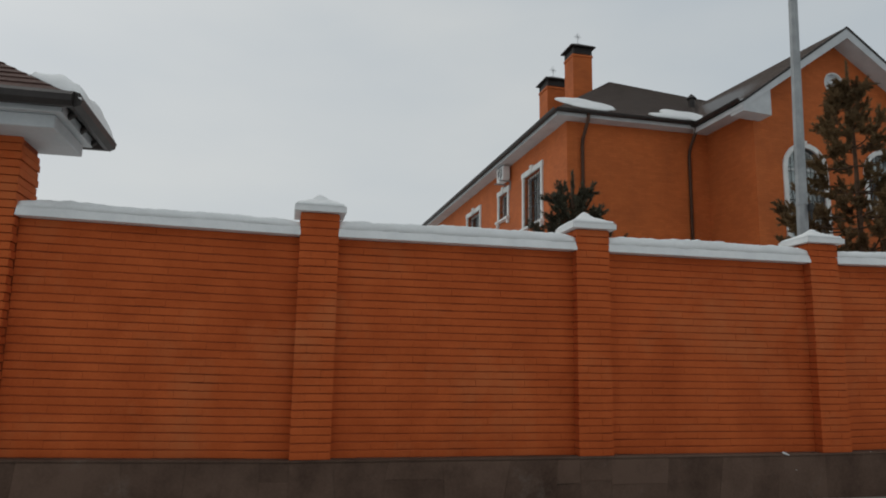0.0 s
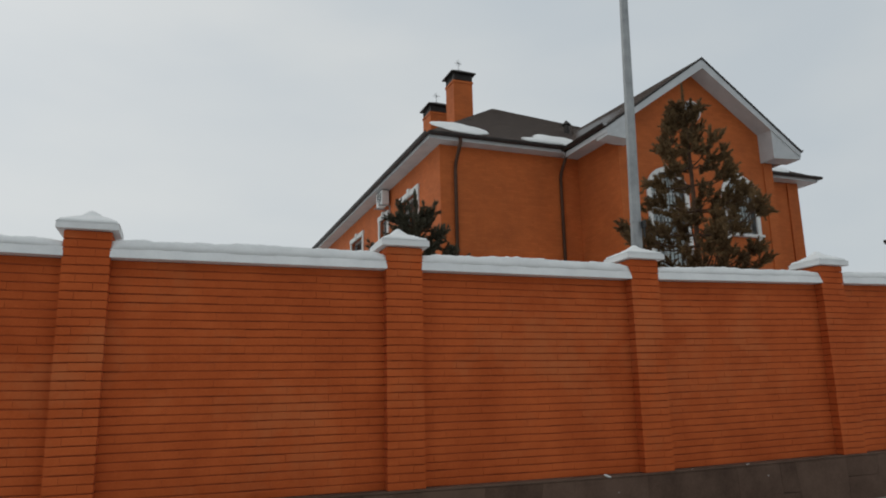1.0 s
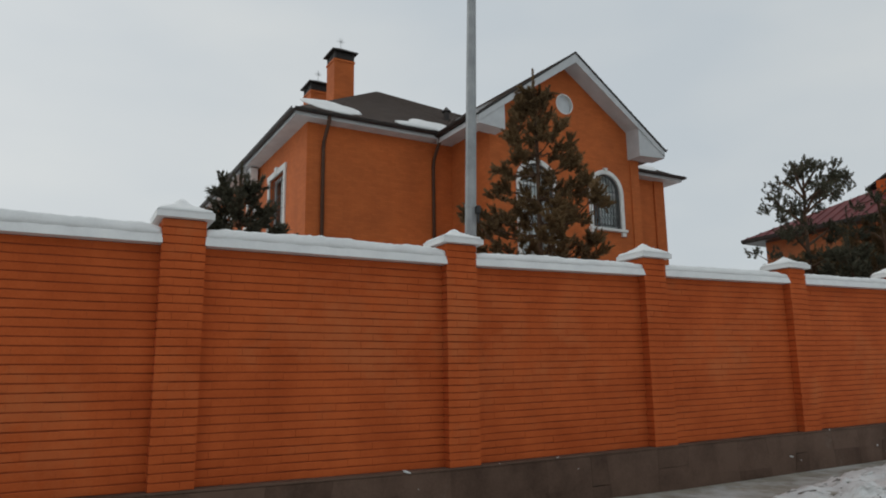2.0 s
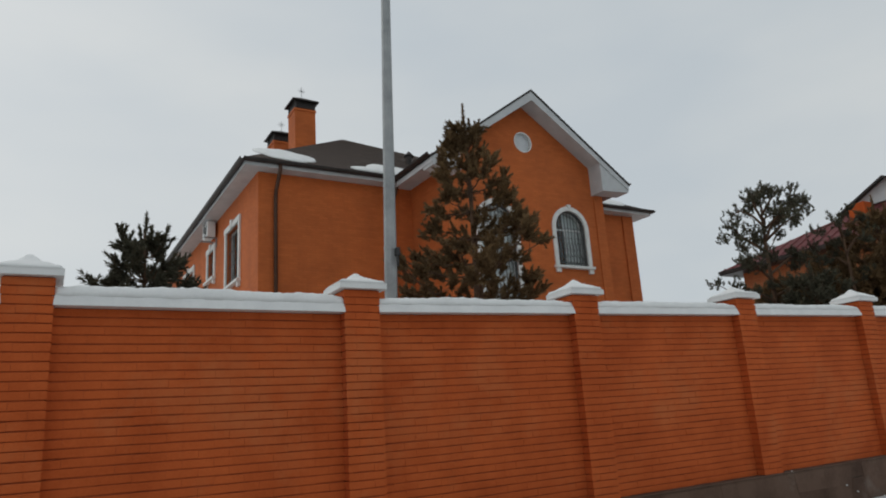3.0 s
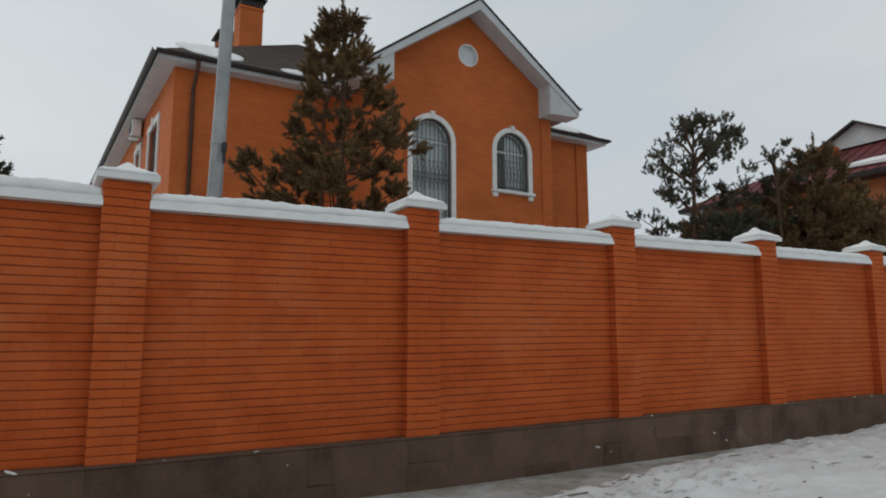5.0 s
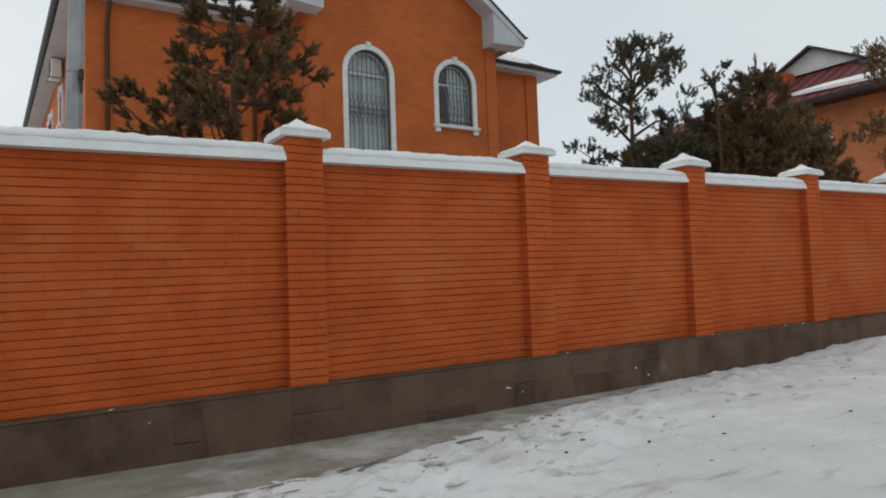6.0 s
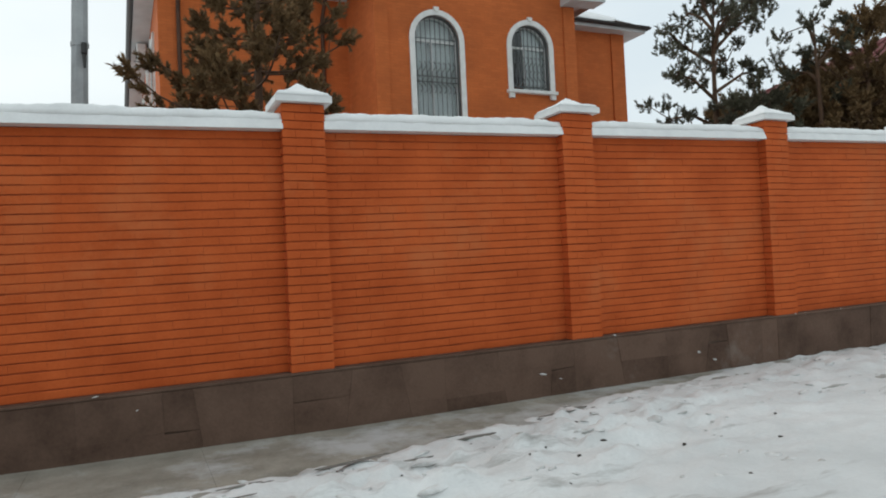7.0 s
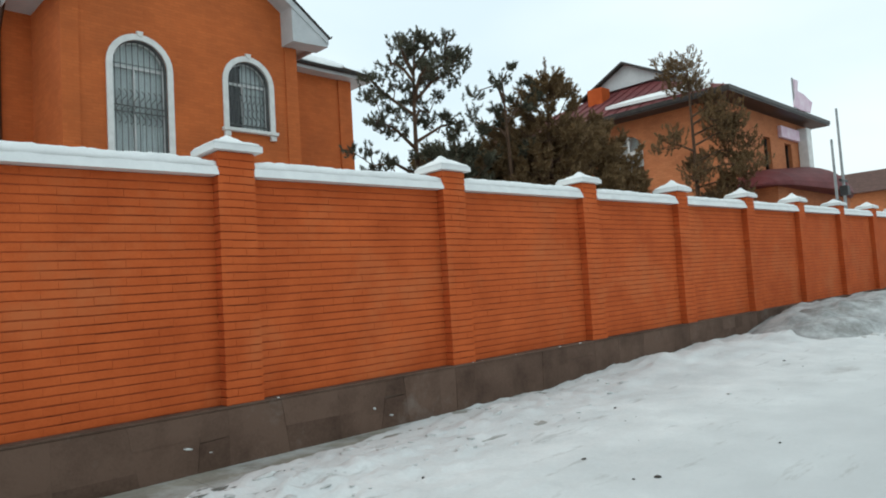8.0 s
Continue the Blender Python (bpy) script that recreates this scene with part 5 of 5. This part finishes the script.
pine(17.8, 9.3, 4.3, "low dark brown pine thicket behind the wall", 1.5, 0.08, 10, 8, 28, NEEDLE_BROWN, 71, crown_shape=0.4, width=0.013)
pine(19.6, 9.0, 5.0, "broad dark brown pine behind the wall", 1.7, 0.08, 11, 8, 28, NEEDLE_BROWN, 73, crown_shape=0.42, width=0.013)
old_pine(26.4, 8.35, 7.5, "tall leaning brown-green pine before the neighbour house", 37, NEEDLE_BROWN, LEAN_ROWS, 0.62, tufts=22)


# ---- small poles and houses far along the street ----
for px, py, hz in ((33.5, 6.9, 6.35), (32.4, 6.8, 5.2)):
    sp = thing("fence_mast", pose(px, py, street(px)), "thin grey steel mast beside the fence", "pole", "masts")
    part("shaft", tube(bmesh.new(), [(0, 0, 0), (0, 0, hz)], [0.06, 0.035], 8), STEEL, sp)
    part("bracket", boxes((-0.3, 0.3, -0.04, 0.04, hz * 0.62, hz * 0.62 + 0.08), (-0.06, 0.2, -0.12, 0.12, hz * 0.55, hz * 0.6), bevel=0.01), DARK_STEEL, sp)
far = thing("far_house", pose(58, 11.5, 0.4), "brown brick house far along the street", "house")
part("wall", boxes((0, 12, 0, 10, 0, 6.3)), HOUSE2_BRICK, far)
fr = bmesh.new()
prism(fr, [(-0.5, 6.3), (12.5, 6.3), (9, 8.0), (3, 8.0)], -0.5, 10.5)
part("roof", fr, TILE, far, "brown tiled roof")

# clods on the trodden snow, and broken crusts along the ridge beside the paving
def scatter(name, rows, jitter, mat, label, category, smooth):
    """Lumps of one kind in one mesh; rows of (pose, radius)."""
    tb = bmesh.new()
    bmesh.ops.create_icosphere(tb, subdivisions=2, radius=1.0)
    tv = [v.co.copy() for v in tb.verts]
    tf = [[v.index for v in f.verts] for f in tb.faces]
    tb.free()
    verts, faces = [], []
    for k, (m, r) in enumerate(rows):
        n0 = len(verts)
        for q in tv:
            s = q * 1.1 + Vector((k * 3.7, 0, 0))
            d = q + Vector((noise.noise(s), noise.noise(s + Vector((7, 0, 0))), noise.noise(s + Vector((0, 9, 0))))) * jitter
            verts.append(tuple(m @ (d * r)))
        faces += [[n0 + i for i in f] for f in tf]
    me = bpy.data.meshes.new(name)
    me.from_pydata(verts, [], faces)
    me.materials.append(mat)
    return tagged(part(name, me, None, None, smooth=smooth), label, category, kind="stuff")


rc = random.Random(9)
clods, crusts = [], []
while len(clods) < 60:
    px, py = (rc.uniform(7.2, 20), rc.uniform(1.8, 5.0)) if rc.random() < 0.65 else (rc.gauss(9.6, 1.3), rc.gauss(4.0, 0.35))
    if 1.0 < py < snow_edge(px) - 0.05:
        r = rc.choice((0.005, 0.007, 0.009, 0.014)) * rc.uniform(0.7, 1.3)
        clods.append((pose(px, py, ground_z(px, py) + r * 0.2, 0, 0, rc.uniform(0, 180)) @ Matrix.Diagonal((1.6, 1.0, 0.6, 1)), r))
while len(crusts) < 360:
    px = rc.uniform(6.8, 16.5) if rc.random() < 0.75 else rc.uniform(21.5, 28)
    py = (snow_edge(px) - abs(rc.gauss(0.55, 0.75)) - 0.06) if px < 18 else rc.gauss(3.0, 0.35)
    if py < 5.4:
        r = rc.choice((0.010, 0.015, 0.022, 0.03, 0.04)) * rc.uniform(0.7, 1.3) * (1.0 if px < 18 else 2.0)
        crusts.append((pose(px, py, ground_z(px, py) - r * 0.16, rc.uniform(-14, 14), rc.uniform(-14, 14), rc.uniform(-35, 35)) @ Matrix.Diagonal((rc.uniform(1.2, 2.6), 1.0, rc.uniform(0.28, 0.5), 1)), r))
scatter("clods", clods, 0.5, EARTH, "dark frozen clods scattered on the snow", "clods", False)
streaks = []
while len(streaks) < 26:
    px = rc.uniform(6.6, 11.5)
    py = snow_edge(px) - abs(rc.gauss(0.08, 0.22)) - 0.03
    r = rc.choice((0.014, 0.02, 0.03)) * rc.uniform(0.7, 1.2)
    streaks.append((pose(px, py, ground_z(px, py) - r * 0.02, 0, 0, rc.uniform(2, 18)) @ Matrix.Diagonal((rc.uniform(4.0, 9.0), 0.8, 0.22, 1)), r))
scatter("mud_streaks", streaks, 0.45, MUD, "thin dark streaks of frozen mud along the snow edge", "mud", True)
specks = []
while len(specks) < 15:
    px = rc.uniform(5.0, 18.0)
    base_z = PLINTH_TOP + rise(px)
    on_ledge = rc.random() < 0.4
    r = rc.choice((0.005, 0.007, 0.010, 0.014)) * rc.uniform(0.7, 1.2)
    pz = base_z + 0.006 if on_ledge else base_z - rc.uniform(0.06, 0.40)
    specks.append((pose(px, 5.572 if on_ledge else 5.582, pz, 0, rc.uniform(-20, 20), 0) @ Matrix.Diagonal((rc.uniform(1.2, 3.0), 0.5, 0.7, 1)), r))
scatter("snow_specks", specks, 0.5, DIRTY, "small lumps of snow stuck to the stone base", "snow", True)
scatter("snow_rubble", crusts, 0.6, DIRTY, "broken crusts of trodden snow along the street edge", "snow", True)

# ploughed heap of grey snow by the fence, further along
def snow_pile(x0, x1, y0, y1, height, seed):
    nx_, ny_ = 90, 44
    grid, faces = [], []
    for j in range(ny_ + 1):
        for i in range(nx_ + 1):
            u, v = -1 + 2 * i / nx_, -1 + 2 * j / ny_
            px, py = (x0 + x1) / 2 + u * (x1 - x0) / 2, (y0 + y1) / 2 + v * (y1 - y0) / 2
            wob = 0.16 * noise.noise((u * 2.0 + seed, v * 2.0, seed))
            body = max(0.0, 1 - (u * u + v * v) * (1 + wob)) ** 0.6
            lump = 0.82 + 0.26 * noise.noise((px * 0.7, py * 0.9, seed)) + 0.22 * abs(noise.noise((px * 1.6, py * 2.0, seed + 3))) + 0.06 * noise.noise((px * 5.5, py * 6.5, seed + 7))
            z = street(px) - 0.12 + (height + 0.12) * body * lump
            grid.append((px, py, z))
    for j in range(ny_):
        for i in range(nx_):
            a = j * (nx_ + 1) + i
            faces.append((a, a + 1, a + nx_ + 2, a + nx_ + 1))
    me = bpy.data.meshes.new("snow_pile")
    me.from_pydata(grid, [], faces)
    me.materials.append(HEAP)
    return tagged(part("snow_pile", me, None, None, smooth=True), "ploughed heap of grey dirty snow on the street edge", "snow", "snow heaps")


snow_pile(21.0, 29.5, 2.9, 6.2, 0.74, 2.0)
snow_pile(27.0, 37.0, 2.9, 6.0, 0.72, 5.0)

# ---- the fence itself, bay by bay ----
for i in range(-1, 22):
    plinth(i, fence_panel(i))
for i in range(0, 23):
    fence_pillar(i)
